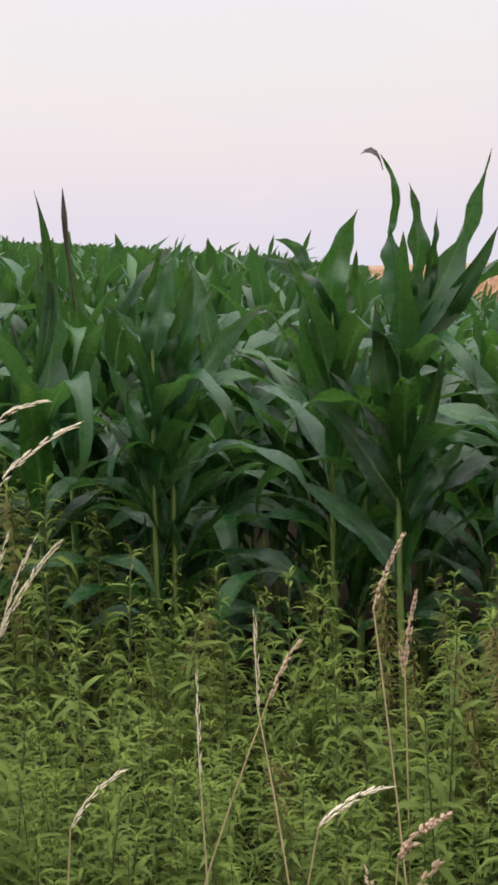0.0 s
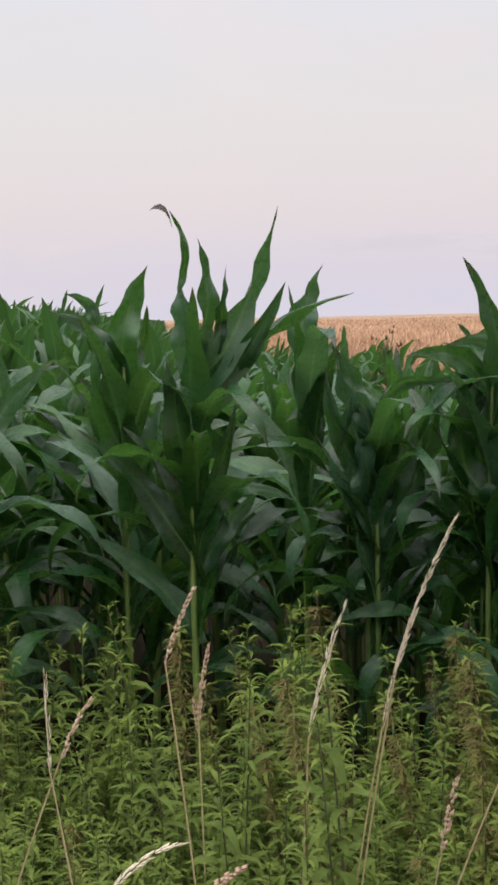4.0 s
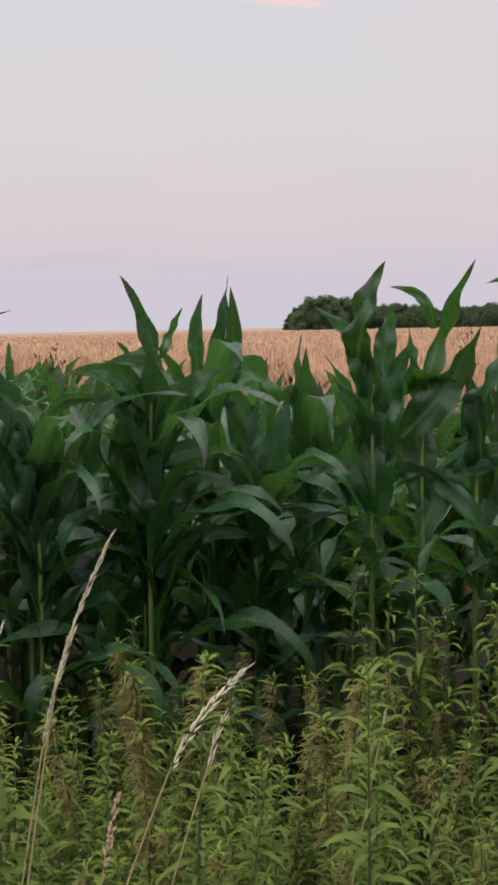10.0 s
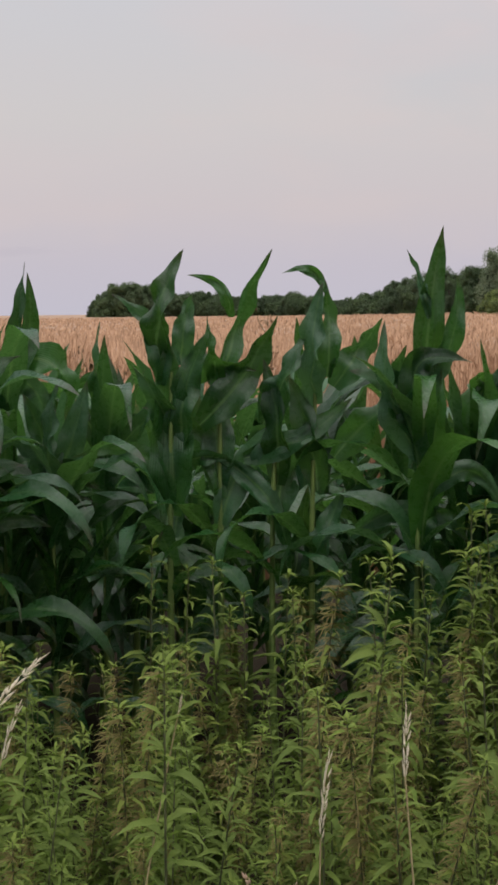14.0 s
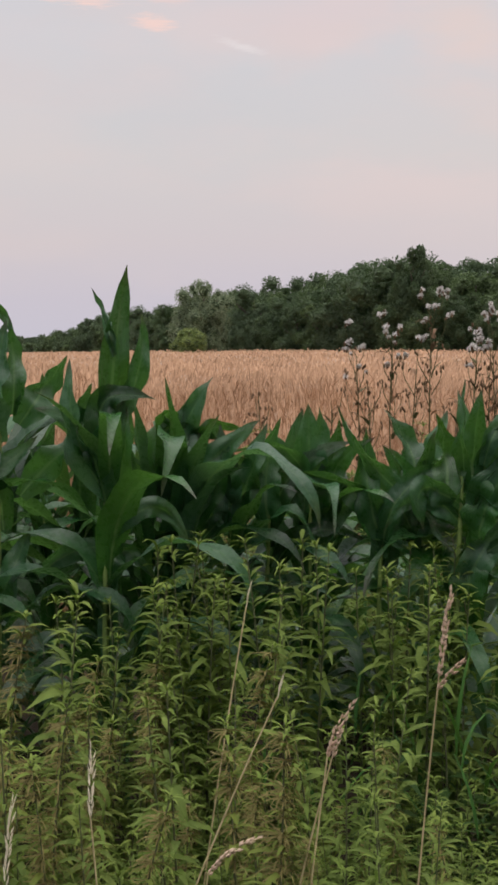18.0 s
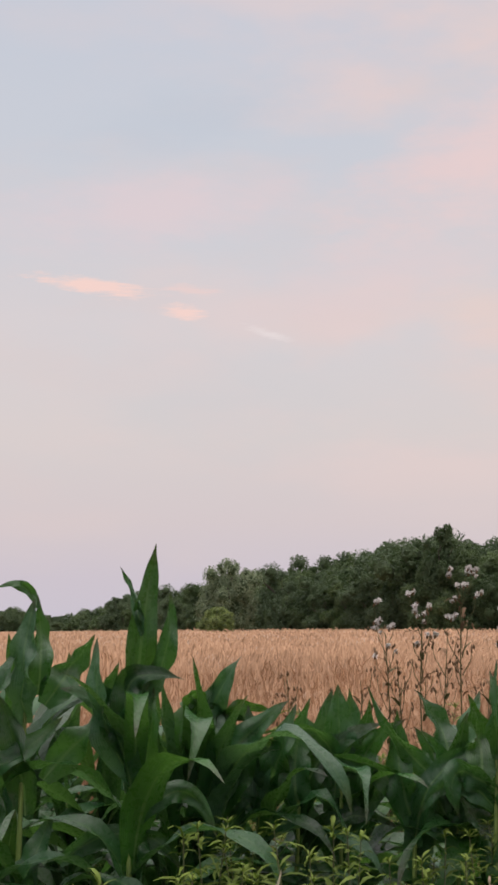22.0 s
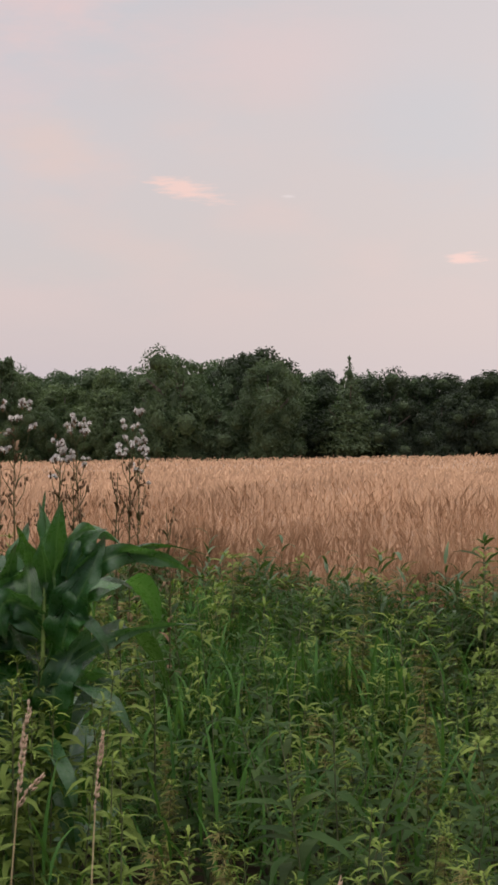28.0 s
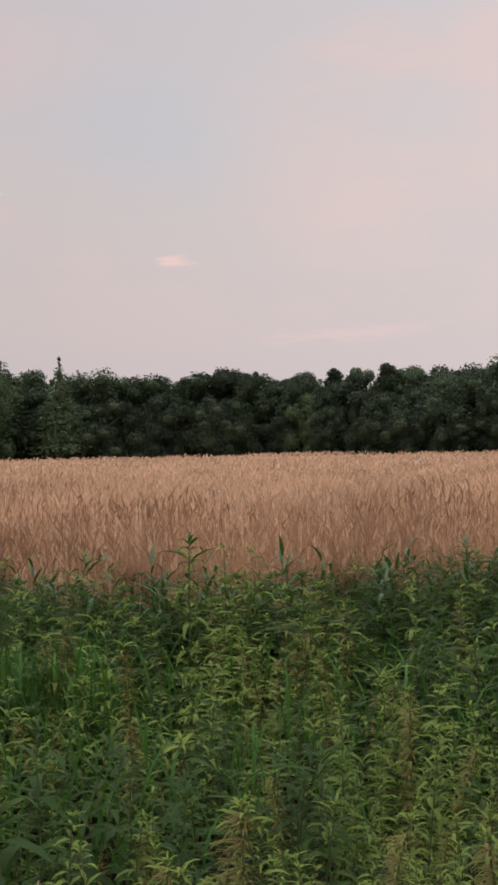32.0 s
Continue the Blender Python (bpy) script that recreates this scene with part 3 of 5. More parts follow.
marked_corn(-1.15, 4.09, 1.28, [
    (0.98, 0.35, -6, 0.002, 0.102),
    (1.01, 0.38, 17, -0.022, 0.071),
    (1.03, 0.42, 26, -0.042, 0.082),
    (1.09, 0.42, -20, 0.031, 0.061),
    (1.22, 0.32, 50, 0.115, 0.051),
    (1.25, 0.32, -22, -0.008, 0.068),
    (1.19, 0.12, -87, -0.189, 0.061),
])
marked_corn(-0.87, 4.26, 1.39, [
    (1.34, 0.27, -15, -0.037, 0.073),
    (1.36, 0.24, 8, 0.046, 0.08),
    (1.3, 0.3, -46, -0.096, 0.063),
    (1.19, 0.21, -83, -0.223, 0.07),
    (1.26, 0.31, -22, -0.076, 0.077),
])
marked_corn(-0.82, 4.17, 1.42, [
    (1.32, 0.48, -10, -0.054, 0.075),
    (1.55, 0.16, 24, 0.005, 0.027, 0.03),
    (1.24, 0.35, 38, 0.057, 0.102),
    (1.39, 0.2, -41, -0.09, 0.078),
    (1.35, 0.3, -58, -0.077, 0.068),
    (1.01, 0.29, 50, 0.076, 0.095),
    (1.24, 0.34, 112, 0.103, 0.071),
    (0.91, 0.31, 71, 0.072, 0.061),
    (1.07, 0.38, -5, 0.079, 0.075),
])
marked_corn(-0.71, 4.49, 1.52, [
    (1.41, 0.33, -1, 0.028, 0.051),
    (1.37, 0.44, 10, -0.008, 0.051),
    (1.34, 0.43, 11, -0.038, 0.062),
    (1.49, 0.27, 136, 0.105, 0.095),
    (1.46, 0.23, 149, 0.051, 0.066),
    (1.13, 0.11, 115, 0.077, 0.051),
])
marked_corn(-1.18, 4.13, 1.25, [
    (0.99, 0.35, 0, 0.014, 0.103),
    (0.98, 0.48, 26, 0.011, 0.086),
    (1.09, 0.48, -13, -0.011, 0.086),
    (1.22, 0.21, -13, -0.09, 0.062),
    (1.08, 0.22, 34, -0.038, 0.062),
])
marked_corn(-0.18, 4.31, 1.46, [
    (1.48, 0.35, 13, 0.03, 0.08, -0.04),
    (1.42, 0.31, -28, -0.05, 0.062, -0.03),
    (1.48, 0.22, 9, 0.01, 0.062, 0.03),
    (1.03, 0.54, -1, 0.0, 0.12),
    (1.2, 0.4, 14, 0.03, 0.085, 0.02),
    (1.15, 0.36, -20, -0.04, 0.08),
    (1.3, 0.3, 58, 0.09, 0.06),
    (1.05, 0.34, -62, -0.1, 0.06),
], bare=True, low=5)
marked_corn(-0.41, 4.58, 1.35, [
    (1.28, 0.33, -1, 0.014, 0.052),
    (1.06, 0.38, 4, 0.002, 0.096),
    (1.17, 0.34, 39, -0.018, 0.052),
    (1.17, 0.13, -94, -0.144, 0.063),
    (1.32, 0.13, -60, -0.079, 0.063),
])
marked_corn(0.25, 4.31, 1.46, [
    (1.36, 0.36, 3, 0.02, 0.078),
    (1.69, 0.14, -66, -0.04, 0.03, 0.026),
    (1.44, 0.29, -1, -0.01, 0.062, 0.03),
    (1.41, 0.25, 35, 0.0, 0.088, 0.05),
    (1.1, 0.36, -14, -0.02, 0.085),
    (0.85, 0.27, 9, 0.0, 0.058, -0.07),
    (0.86, 0.27, 24, 0.0, 0.076, -0.03),
    (1.2, 0.33, 46, 0.01, 0.085, 0.05),
    (0.96, 0.35, 89, 0.08, 0.055, 0.1),
], bare=True, low=4)
marked_corn(0.13, 4.3, 1.36, [
    (1.3, 0.31, 25, 0.0, 0.088, -0.04),
    (1.2, 0.37, 61, -0.03, 0.075, -0.1),
    (1.2, 0.43, 152, 0.07, 0.06, -0.17),
    (1.2, 0.21, -120, -0.05, 0.042, -0.15),
    (1.12, 0.38, -6, -0.02, 0.085),
    (1.0, 0.36, 18, 0.03, 0.08),
], bare=True, low=5)
marked_corn(-0.04, 4.32, 1.45, [
    (1.4, 0.45, 21, 0.02, 0.056),
    (1.62, 0.18, -46, -0.04, 0.03, 0.04),
    (1.3, 0.4, 36, -0.02, 0.1, -0.06),
    (1.38, 0.25, -8, 0.0, 0.052),
    (1.1, 0.4, 4, 0.02, 0.09),
    (1.08, 0.36, -40, -0.07, 0.07),
    (1.0, 0.36, 30, 0.03, 0.08),
], bare=True, low=5)
marked_corn(0.55, 4.21, 1.44, [
    (1.31, 0.57, 6, 0.012, 0.085),
    (1.61, 0.21, -18, -0.011, 0.026, 0.02),
    (1.41, 0.34, 17, -0.039, 0.058),
    (1.33, 0.21, 43, 0.109, 0.078),
    (1.25, 0.3, -45, -0.059, 0.092),
    (1.32, 0.22, -12, 0.047, 0.088),
    (1.12, 0.35, 9, -0.012, 0.068),
    (0.9, 0.15, 74, 0.122, 0.061),
    (1.07, 0.24, 98, 0.12, 0.061),
    (1.2, 0.42, -15, 0.039, 0.082),
])
marked_corn(0.77, 4.43, 1.35, [
    (1.11, 0.37, 9, 0.042, 0.094),
    (1.21, 0.36, 22, 0.024, 0.086),
    (1.32, 0.04, -88, -0.108, 0.072),
    (1.14, 0.39, 46, 0.016, 0.083),
    (1.21, 0.22, 57, 0.121, 0.065),
    (1.03, 0.13, 124, 0.136, 0.065),
])
marked_corn(1.2, 4.35, 1.2, [
    (1.07, 0.39, -1, 0.0, 0.115),
    (1.06, 0.36, 8, 0.0, 0.095, 0.04),
    (1.1, 0.28, 26, 0.06, 0.065, 0.07),
    (1.12, 0.3, -52, -0.12, 0.06, -0.02),
    (0.95, 0.34, -24, -0.04, 0.08),
    (0.92, 0.36, 38, 0.06, 0.08),
], bare=True, low=3)
marked_corn(1.6, 4.08, 1.25, [
    (1.17, 0.27, -8, -0.01, 0.085, -0.045),
    (1.18, 0.33, 4, 0.01, 0.075, 0.03),
    (1.2, 0.34, -1, 0.01, 0.04, 0.01),
    (1.28, 0.21, 78, 0.12, 0.055, 0.06),
    (1.1, 0.34, 28, -0.01, 0.11, 0.02),
    (1.22, 0.24, 33, 0.04, 0.075, 0.06),
    (1.13, 0.46, 74, 0.15, 0.07, 0.03),
    (1.13, 0.5, 66, 0.12, 0.03, 0.03),
    (1.06, 0.24, 44, 0.06, 0.1, 0.05),
    (1.16, 0.14, -125, -0.11, 0.075),
    (0.93, 0.17, 76, 0.03, 0.045, 0.04),
    (0.98, 0.46, 72, 0.05, 0.035, 0.02),
    (0.84, 0.32, 5, 0.01, 0.1, 0.02),
    (0.86, 0.32, -24, -0.03, 0.09),
    (0.88, 0.3, 30, 0.02, 0.09),
    (1.1, 0.24, -95, -0.09, 0.055),
], bare=True)
marked_corn(1.53, 4.24, 1.15, [
    (1.13, 0.42, -39, 0.03, 0.06),
    (1.02, 0.36, 6, 0.02, 0.085),
    (1.0, 0.34, -18, -0.04, 0.085),
    (0.95, 0.34, -62, -0.12, 0.06),
    (0.95, 0.3, 44, 0.07, 0.07),
], bare=True, low=3)
marked_corn(0.82, 4.42, 1.33, [
    (1.17, 0.36, 9, 0.036, 0.079),
    (1.3, 0.2, 67, 0.048, 0.061),
    (1.14, 0.32, -6, 0.085, 0.079),
    (1.07, 0.31, 27, -0.015, 0.079),
    (0.98, 0.01, -40, -0.018, 0.065),
    (0.98, 0.04, 126, 0.166, 0.054),
])
marked_corn(1.08, 4.38, 1.15, [
    (1.06, 0.36, 5, 0.03, 0.085),
    (1.02, 0.42, 40, 0.09, 0.078),
    (1.04, 0.38, -45, -0.1, 0.075),
    (0.95, 0.36, -14, -0.03, 0.09),
    (0.92, 0.32, 70, 0.09, 0.06),
], bare=True, low=3)
marked_corn(1.41, 4.27, 1.1, [
    (1.02, 0.37, -8, 0.02, 0.085),
    (0.98, 0.42, -50, -0.1, 0.075),
    (1.0, 0.4, 48, 0.1, 0.07),
    (0.95, 0.32, 80, 0.09, 0.06),
    (0.9, 0.3, 14, 0.02, 0.085),
], bare=True, low=3)
marked_corn(-0.55, 4.37, 1.16, [
    (1.06, 0.38, 4, 0.019, 0.088),
    (1.09, 0.36, 18, -0.008, 0.081),
    (1.13, 0.28, -17, -0.012, 0.077),
    (1.02, 0.17, 58, 0.069, 0.063),
])
marked_corn(0.96, 4.4, 1.15, [
    (1.05, 0.35, -6, -0.003, 0.083),
    (1.08, 0.34, 19, -0.001, 0.083),
    (1.12, 0.28, -23, 0.002, 0.079),
    (1.04, 0.2, 65, 0.087, 0.065),
])
marked_corn(1.2, 4.44, 1.15, [
    (1.11, 0.33, 0, 0.028, 0.085),
    (1.12, 0.33, 9, -0.022, 0.085),
    (1.07, 0.34, -19, 0.002, 0.081),
])
marked_corn(1.55, 4.33, 1.16, [
    (1.11, 0.35, -19, -0.038, 0.085),
    (1.13, 0.32, 16, 0.003, 0.088),
    (1.08, 0.27, -25, -0.019, 0.074),
])
# a plant whose rolled, withered tip stands dark above the rest
kept = r.getstate()
spiked = marked_corn(-2.92, 4.03, 1.5, [
    (1.29, 0.47, 27, 0.05, 0.09, 0.15),
    (1.21, 0.43, -5, 0.01, 0.09, 0.06),
    (1.3, 0.4, -14, 0.02, 0.07),
])
spike = Shape()
spike.tube([(0.022, 0, 1.5), (0.012, 0, 1.62), (0.004, 0.002, 1.69), (0.0, 0.0, 1.76), (-0.002, -0.002, 1.82), (-0.003, 0.001, 1.87), (-0.004, 0, 1.915)], [0.004, 0.004, 0.005, 0.0095, 0.0105, 0.006, 0.0008], 7)
child("withered_tip", spike.mesh("withered_spike", [M_WITHERED]), spiked, Matrix.Identity(4))
r.setstate(kept)
HERO_X.pop()
FRONT_PLANTS = [corn_plant(0, 0, 1.45 if k < 4 else 1.6, r.uniform(-1.4, 1.4), r, "young green corn plant with arching blades in the front rows") for k in range(8)]
first_use = [True] * 8
for row in range(3):
    y0 = FRONT + 0.15 + 0.7 * row
    x = 1.72
    while x > -5.6 - row * 0.8:
        px, py = x + r.uniform(-0.04, 0.04), y0 + r.uniform(-0.07, 0.07)
        x -= r.uniform(0.14, 0.22)
        if past_edge(px, py) > 0 or (row == 0 and any(abs(px - hx) < 0.1 for hx in HERO_X)):
            continue
        k = r.randrange(8)
        s = corn_height(px, py) * r.uniform(0.92, 1.07) * (0.88 if row and px > 0.9 else 1.0) / (1.45 if k < 4 else 1.6)
        m = turn_to((px, py, 0), r.uniform(-0.7, 0.7) + (math.pi if r.random() < 0.5 else 0), r.uniform(-0.05, 0.05), s)
        if first_use[k]:
            FRONT_PLANTS[k].matrix_basis = m
            first_use[k] = False
        else:
            copy_thing(FRONT_PLANTS[k], m)


def corn_field():
    """The rest of the stand, back to where it can no longer be told apart."""
    leaves, stalks = [], []
    few = {k: [arrays(corn_leaf_shape({"spear": 0.5, "arch": 0.66, "hang": 0.6}[k], 0.105, {"spear": 0.1, "arch": 0.32, "hang": 0.5}[k], b, 0.16, 0.5, steps=6, cross=3)) for b in bs]
           for k, bs in {"spear": (0.3, 0.8, 1.3, 1.7), "arch": (1.0, 1.5, 2.0, 2.4), "hang": (2.0, 2.5)}.items()}
    y = FRONT + 0.72 * 3
    row = 0
    while y < 900:
        far = y
        pitch = 0.15 if y < 9 else (0.2 if y < 14 else 0.2 * y / 14)
        left, right = -y * math.tan(radians(42)) - 1, y * 0.6
        x = right
        while x > left:
            x -= pitch * r.uniform(0.8, 1.2)
            px, py = x, y + r.uniform(-0.08, 0.08)
            if past_edge(px, py) > -0.05:
                continue
            h = corn_height(px, py) * r.uniform(0.84, 1.13)
            grow = 1.0 if y < 14 else min(7.0, (y / 14) ** 0.5)
            place = Matrix.Translation((px, py, land(px, py))) @ Matrix.Rotation(r.uniform(-0.06, 0.06), 4, "Y")
            for kind, k, z, turn, lean, size in corn_plan(r, h, r.uniform(-0.8, 0.8)):
                if kind == "hang" or (y > 9 and z < 0.4 * h) or (y > 30 and z < 0.52 * h):
                    continue
                src = few[kind][k % len(few[kind])]
                leaves.append((src, place @ turn_to((0, 0, z), turn, lean, size) @ Matrix.Diagonal((1, grow, 1, 1))))
            if y < 9:
                stalks.append((STALK_DATA[0], place @ Matrix.Diagonal((1, 1, h * 0.74, 1))))
        y += 0.74 if y < 20 else 0.74 * y / 20
        row += 1
    ob = new("corn_field", gathered("corn_field", [M_CORN_FAR_LIT], leaves))
    tagged(ob, "dense green stand of corn reaching to the horizon", "corn field", kind="stuff")
    st = new("corn_stalks", gathered("corn_stalks", [M_STALK], stalks))
    tagged(st, "pale green stalks inside the corn stand", "corn stalks", kind="stuff")


corn_field()

# ---------------------------------------------------------------- nettles
def nettle_leaf(droop, wide, hw=(0.02, 0.12, 0.45, 0.5, 0.4, 0.43, 0.27, 0.27, 0.12, 0.01)):
    """A narrow toothed leaf, one metre long, folded along its rib."""
    s, rows = Shape(), []
    x = z = 0.0
    a = 0.25
    for i, h in enumerate(hw):
        rows.append([(x, -h * wide, z + 0.25 * h * wide), (x, 0, z), (x, h * wide, z + 0.25 * h * wide)])
        x += math.cos(a) / (len(hw) - 1)
        z += math.sin(a) / (len(hw) - 1)
        a -= droop / len(hw)
    s.quad_strip(rows)
    return s


def tassel():
    """Hanging strings of seed."""
    s = Shape()
    for k in range(9):
        a, ln, out = 0.7 * k + r.uniform(-0.4, 0.4), r.uniform(-0.1, 0.5), r.uniform(0.35, 0.9)
        c, n = math.cos(a), math.sin(a)
        wd = r.uniform(0.015, 0.028)
        rows = []
        for t, f in ((0.0, 0.4), (0.55, 1.0), (1.0, 0.3)):
            o, z = out * t ** 0.7, 0.12 - ln * t ** 1.7
            rows.append([(c * o - n * wd * f, n * o + c * wd * f, z), (c * o + n * wd * f, n * o - c * wd * f, z + 0.02)])
        s.quad_strip(rows)
    return s


N_FORMS = ((1.4, 0.15), (1.9, 0.18), (2.4, 0.16), (2.9, 0.19))
N_LEAF = [nettle_leaf(d, wd) for d, wd in N_FORMS]
N_MESH = [s.mesh("nettle_leaf", [M_NETTLE]) for s in N_LEAF]
N_TOP = [s.mesh("nettle_tip_leaf", [M_NETTLE_TOP]) for s in N_LEAF]
N_OLD = [s.mesh("nettle_old_leaf", [M_NETTLE_OLD]) for s in N_LEAF]
N_DATA = [arrays(nettle_leaf(d, wd, (0.04, 0.5, 0.36, 0.02))) for d, wd in N_FORMS]
TASSELS = [tassel() for k in range(3)]
T_MESH = [s.mesh("seed_tassel", [M_SEED]) for s in TASSELS]
T_DATA = [arrays(s) for s in TASSELS]


def nettle_plan(height, seedy, nodes, lush=1.0):
    """Leaf pairs, tip leaves and tassels of one plant, and its stem."""
    bow = (r.uniform(-0.1, 0.1), r.uniform(-0.1, 0.1))

    def axis(t):
        return (bow[0] * t * t * height, bow[1] * t * t * height, t * height)
    stem = Shape()
    stem.tube([(axis(i / 6)[0], axis(i / 6)[1], axis(i / 6)[2] - (0.03 if i == 0 else 0)) for i in range(7)], [0.0045 - 0.0005 * i for i in range(7)], 4)
    leaves, tips, seeds, low = [], [], [], []
    for i in range(nodes):
        t = 0.16 + 0.84 * ((i + 0.6) / nodes) ** 0.85
        p = axis(t)
        turn = (i % 2) * math.pi / 2 + r.uniform(-0.4, 0.4)
        size = lush * (0.125 - 0.045 * t if t < 0.8 else 0.074 * (1.4 - t) / 0.6) * r.uniform(0.75, 1.25)
        if seedy and 0.42 < t < 0.9:
            size *= 0.8
        hang = 0.12 - 0.45 * t
        side_leaves = low if seedy and t < 0.55 else leaves
        for side in (0, math.pi):
            p = axis(min(1.0, t + r.uniform(-0.022, 0.022)))
            m = turn_to(p, turn + side + r.uniform(-0.3, 0.3), hang + r.uniform(-0.3, 0.3), size, r.uniform(-0.45, 0.45))
            (tips if t > 0.9 else side_leaves).append((r.randrange(4) if t < 0.85 else r.randrange(2), m))
            if r.random() < 0.65:
                extra = turn_to(axis(min(1.0, t + r.uniform(-0.025, 0.025))), turn + side + r.uniform(0.5, 1.3), hang + r.uniform(-0.4, 0.3), size * r.uniform(0.5, 0.8), r.uniform(-0.6, 0.6))
                (tips if t > 0.94 else side_leaves).append((r.randrange(4), extra))
            for again in range(2 if seedy and 0.42 < t < 0.96 else 0):
                if r.random() < 0.3:
                    continue
                seeds.append((r.randrange(3), turn_to(p, turn + side + r.uniform(0, 2.2), 0, r.uniform(0.045, 0.075))))
    # the star of small leaves at the tip
    for i in range(5):
        tips.append((r.randrange(2), turn_to(axis(0.985), 1.256 * i + r.uniform(-0.3, 0.3), r.uniform(-0.9, -0.2), lush * r.uniform(0.03, 0.045), 0.0)))
    return stem, leaves, tips, seeds, low


NETTLES = [nettle_plan(0.97, k >= 4, 23 + k % 3, 1.1) for k in range(10)] + [nettle_plan(0.97, k >= 4, 16, 1.42) for k in range(10)] + [nettle_plan(0.97, False, 10, 1.9) for k in range(6)]
N_STEM = [p[0].mesh("nettle_stem", [M_NSTEM]) for p in NETTLES]


def nettle(k, m):
    base = new("nettle_plant")
    base.matrix_basis = m
    tagged(base, "leafy nettle with hanging brownish seed clusters" if k >= 4 else "leafy yellowish green nettle with a pale tip", "nettle", "nettles along the margin")
    child("stem", N_STEM[k], base)
    for n, mm in NETTLES[k][1]:
        child("leaf", (N_OLD if k >= 4 else N_MESH)[n], base, mm)
    for n, mm in NETTLES[k][4]:
        child("leaf", N_MESH[n], base, mm)
    for n, mm in NETTLES[k][2]:
        child("tip_leaf", N_TOP[n], base, mm)
    for n, mm in NETTLES[k][3]:
        child("seed_tassel", T_MESH[n], base, mm)
    return base


def margin_height(az):
    """The height to which the weeds grow, by bearing."""
    pts = [(-45, 0.98), (-35.5, 0.96), (-33.5, 0.74), (-29, 0.67), (-26.5, 0.73), (-24, 0.8), (-22, 0.88), (-19, 0.83), (-16, 0.9), (-12, 0.82), (-10, 0.88), (-8, 0.8), (-5, 0.9), (0, 0.88), (6, 0.86), (13, 0.84), (20, 0.84), (26, 0.84), (32, 0.84), (42, 0.82), (60, 0.84)]
    for (a, da), (b, db) in zip(pts, pts[1:]):
        if a <= az <= b:
            return da + (db - da) * (az - a) / (b - a)
    return 0.85


def weeds_reach(x, y):
    """True where weeds grow: the strip before the corn, and past its corner up to the barley."""
    az = math.degrees(math.atan2(x, y))
    if y < 4.0 and (x < 1.9 or past_edge(x, y) < 0.25):
        return True
    return past_edge(x, y) > 0.15 and az > 12 and math.hypot(x, y) < barley_starts(az) + 0.15 * math.sin(az * 2.3)


def barley_starts(az):
    """The distance at which the barley begins, for a bearing in degrees."""
    pts = [(-26, 120), (-23.5, 70), (-20, 26), (-17, 16.5), (-12, 12.2), (-8, 10.3), (0, 8.6), (8, 8.2), (16, 8.8), (24, 10.0), (27, 10.4), (31, 9.4), (35, 8.6), (40, 8.6), (46, 9.2), (52, 9.8), (62, 11)]
    for (a, da), (b, db) in zip(pts, pts[1:]):
        if a <= az <= b:
            return da + (db - da) * (az - a) / (b - a)
    return 80.0


r.seed(31)
protos = [None] * 10
spots = []
for n in range(4700):
    az, d = r.uniform(-43, 56), math.sqrt(r.uniform(2.72 ** 2, 9.6 ** 2))
    x, y = d * math.sin(radians(az)), d * math.cos(radians(az))
    if weeds_reach(x, y):
        spots.append((d, x, y, az))
spots.sort()
mass = []
made = 0
for n, (d, x, y, az) in enumerate(spots):
    brown = 0.12 if az < -18 else (0.45 if d < 4.4 else 0.25)
    clump = noise.noise((x * 1.3, y * 1.3, 4.0))
    k = r.randrange(4, 10) if r.random() < brown + (0.2 if az < -18 else 0.5) * clump else r.randrange(4)
    tall = margin_height(az) * (1.0 if d < 5 else (1.02 if d < 6.5 else 1.12)) / 0.97
    s = tall * r.uniform(0.52, 1.06) * (1 + 0.32 * clump) * (0.93 if d < 2.6 else 1.0)
    m = turn_to((x, y, 0), r.uniform(0, 6.28), r.uniform(-0.15, 0.15), s)
    if 3.0 < d < 3.9 and n % 12 == 0 and made < 22 and -39 < az < 50:
        made += 1
        if protos[k] is None:
            protos[k] = nettle(k, m)
        else:
            copy_thing(protos[k], m)
    else:
        if az > 17 and d > 3.7 and noise.noise((x * 0.8, y * 0.8, 9.0)) < 0.22 and r.random() < 0.8:
            if r.random() < 0.55:
                continue
            k = 20 + r.randrange(6)
            m = m @ Matrix.Diagonal((1.35, 1.35, r.uniform(0.5, 1.15), 1))
        elif d >= 5.2:
            k += 10
            m = m @ Matrix.Diagonal((1.15, 1.15, r.uniform(0.75, 1.08), 1))
        mass.append((k, m))
# low undergrowth that closes the gaps
for n in range(800):
    az, d = r.uniform(-42, 54), r.uniform(2.5, 4.0)
    x, y = d * math.sin(radians(az)), d * math.cos(radians(az))
    if weeds_reach(x, y):
        mass.append(((10 if az < 31 else 20) + r.randrange(4), turn_to((x, y, 0), r.uniform(0, 6.28), r.uniform(-0.15, 0.15), r.uniform(0.4, 0.6) * (0.85 if d < 2.8 else 1.0))))
# closed fringe of weeds along the barley
for n in range(800):
    az = r.uniform(17, 54)
    d = barley_starts(az) - 1.5 * r.random() ** 1.5 + 0.15 * math.sin(az * 2.3)
    x, y = d * math.sin(radians(az)), d * math.cos(radians(az))
    if past_edge(x, y) > 0.2:
        mass.append((20 + r.randrange(6), turn_to((x, y, 0), r.uniform(0, 6.28), r.uniform(-0.1, 0.1), r.uniform(0.75, 1.0) * (0.92 + 0.2 * noise.noise((az * 0.35, d * 0.5, 3.0)))) @ Matrix.Diagonal((1.2, 1.2, 1, 1))))
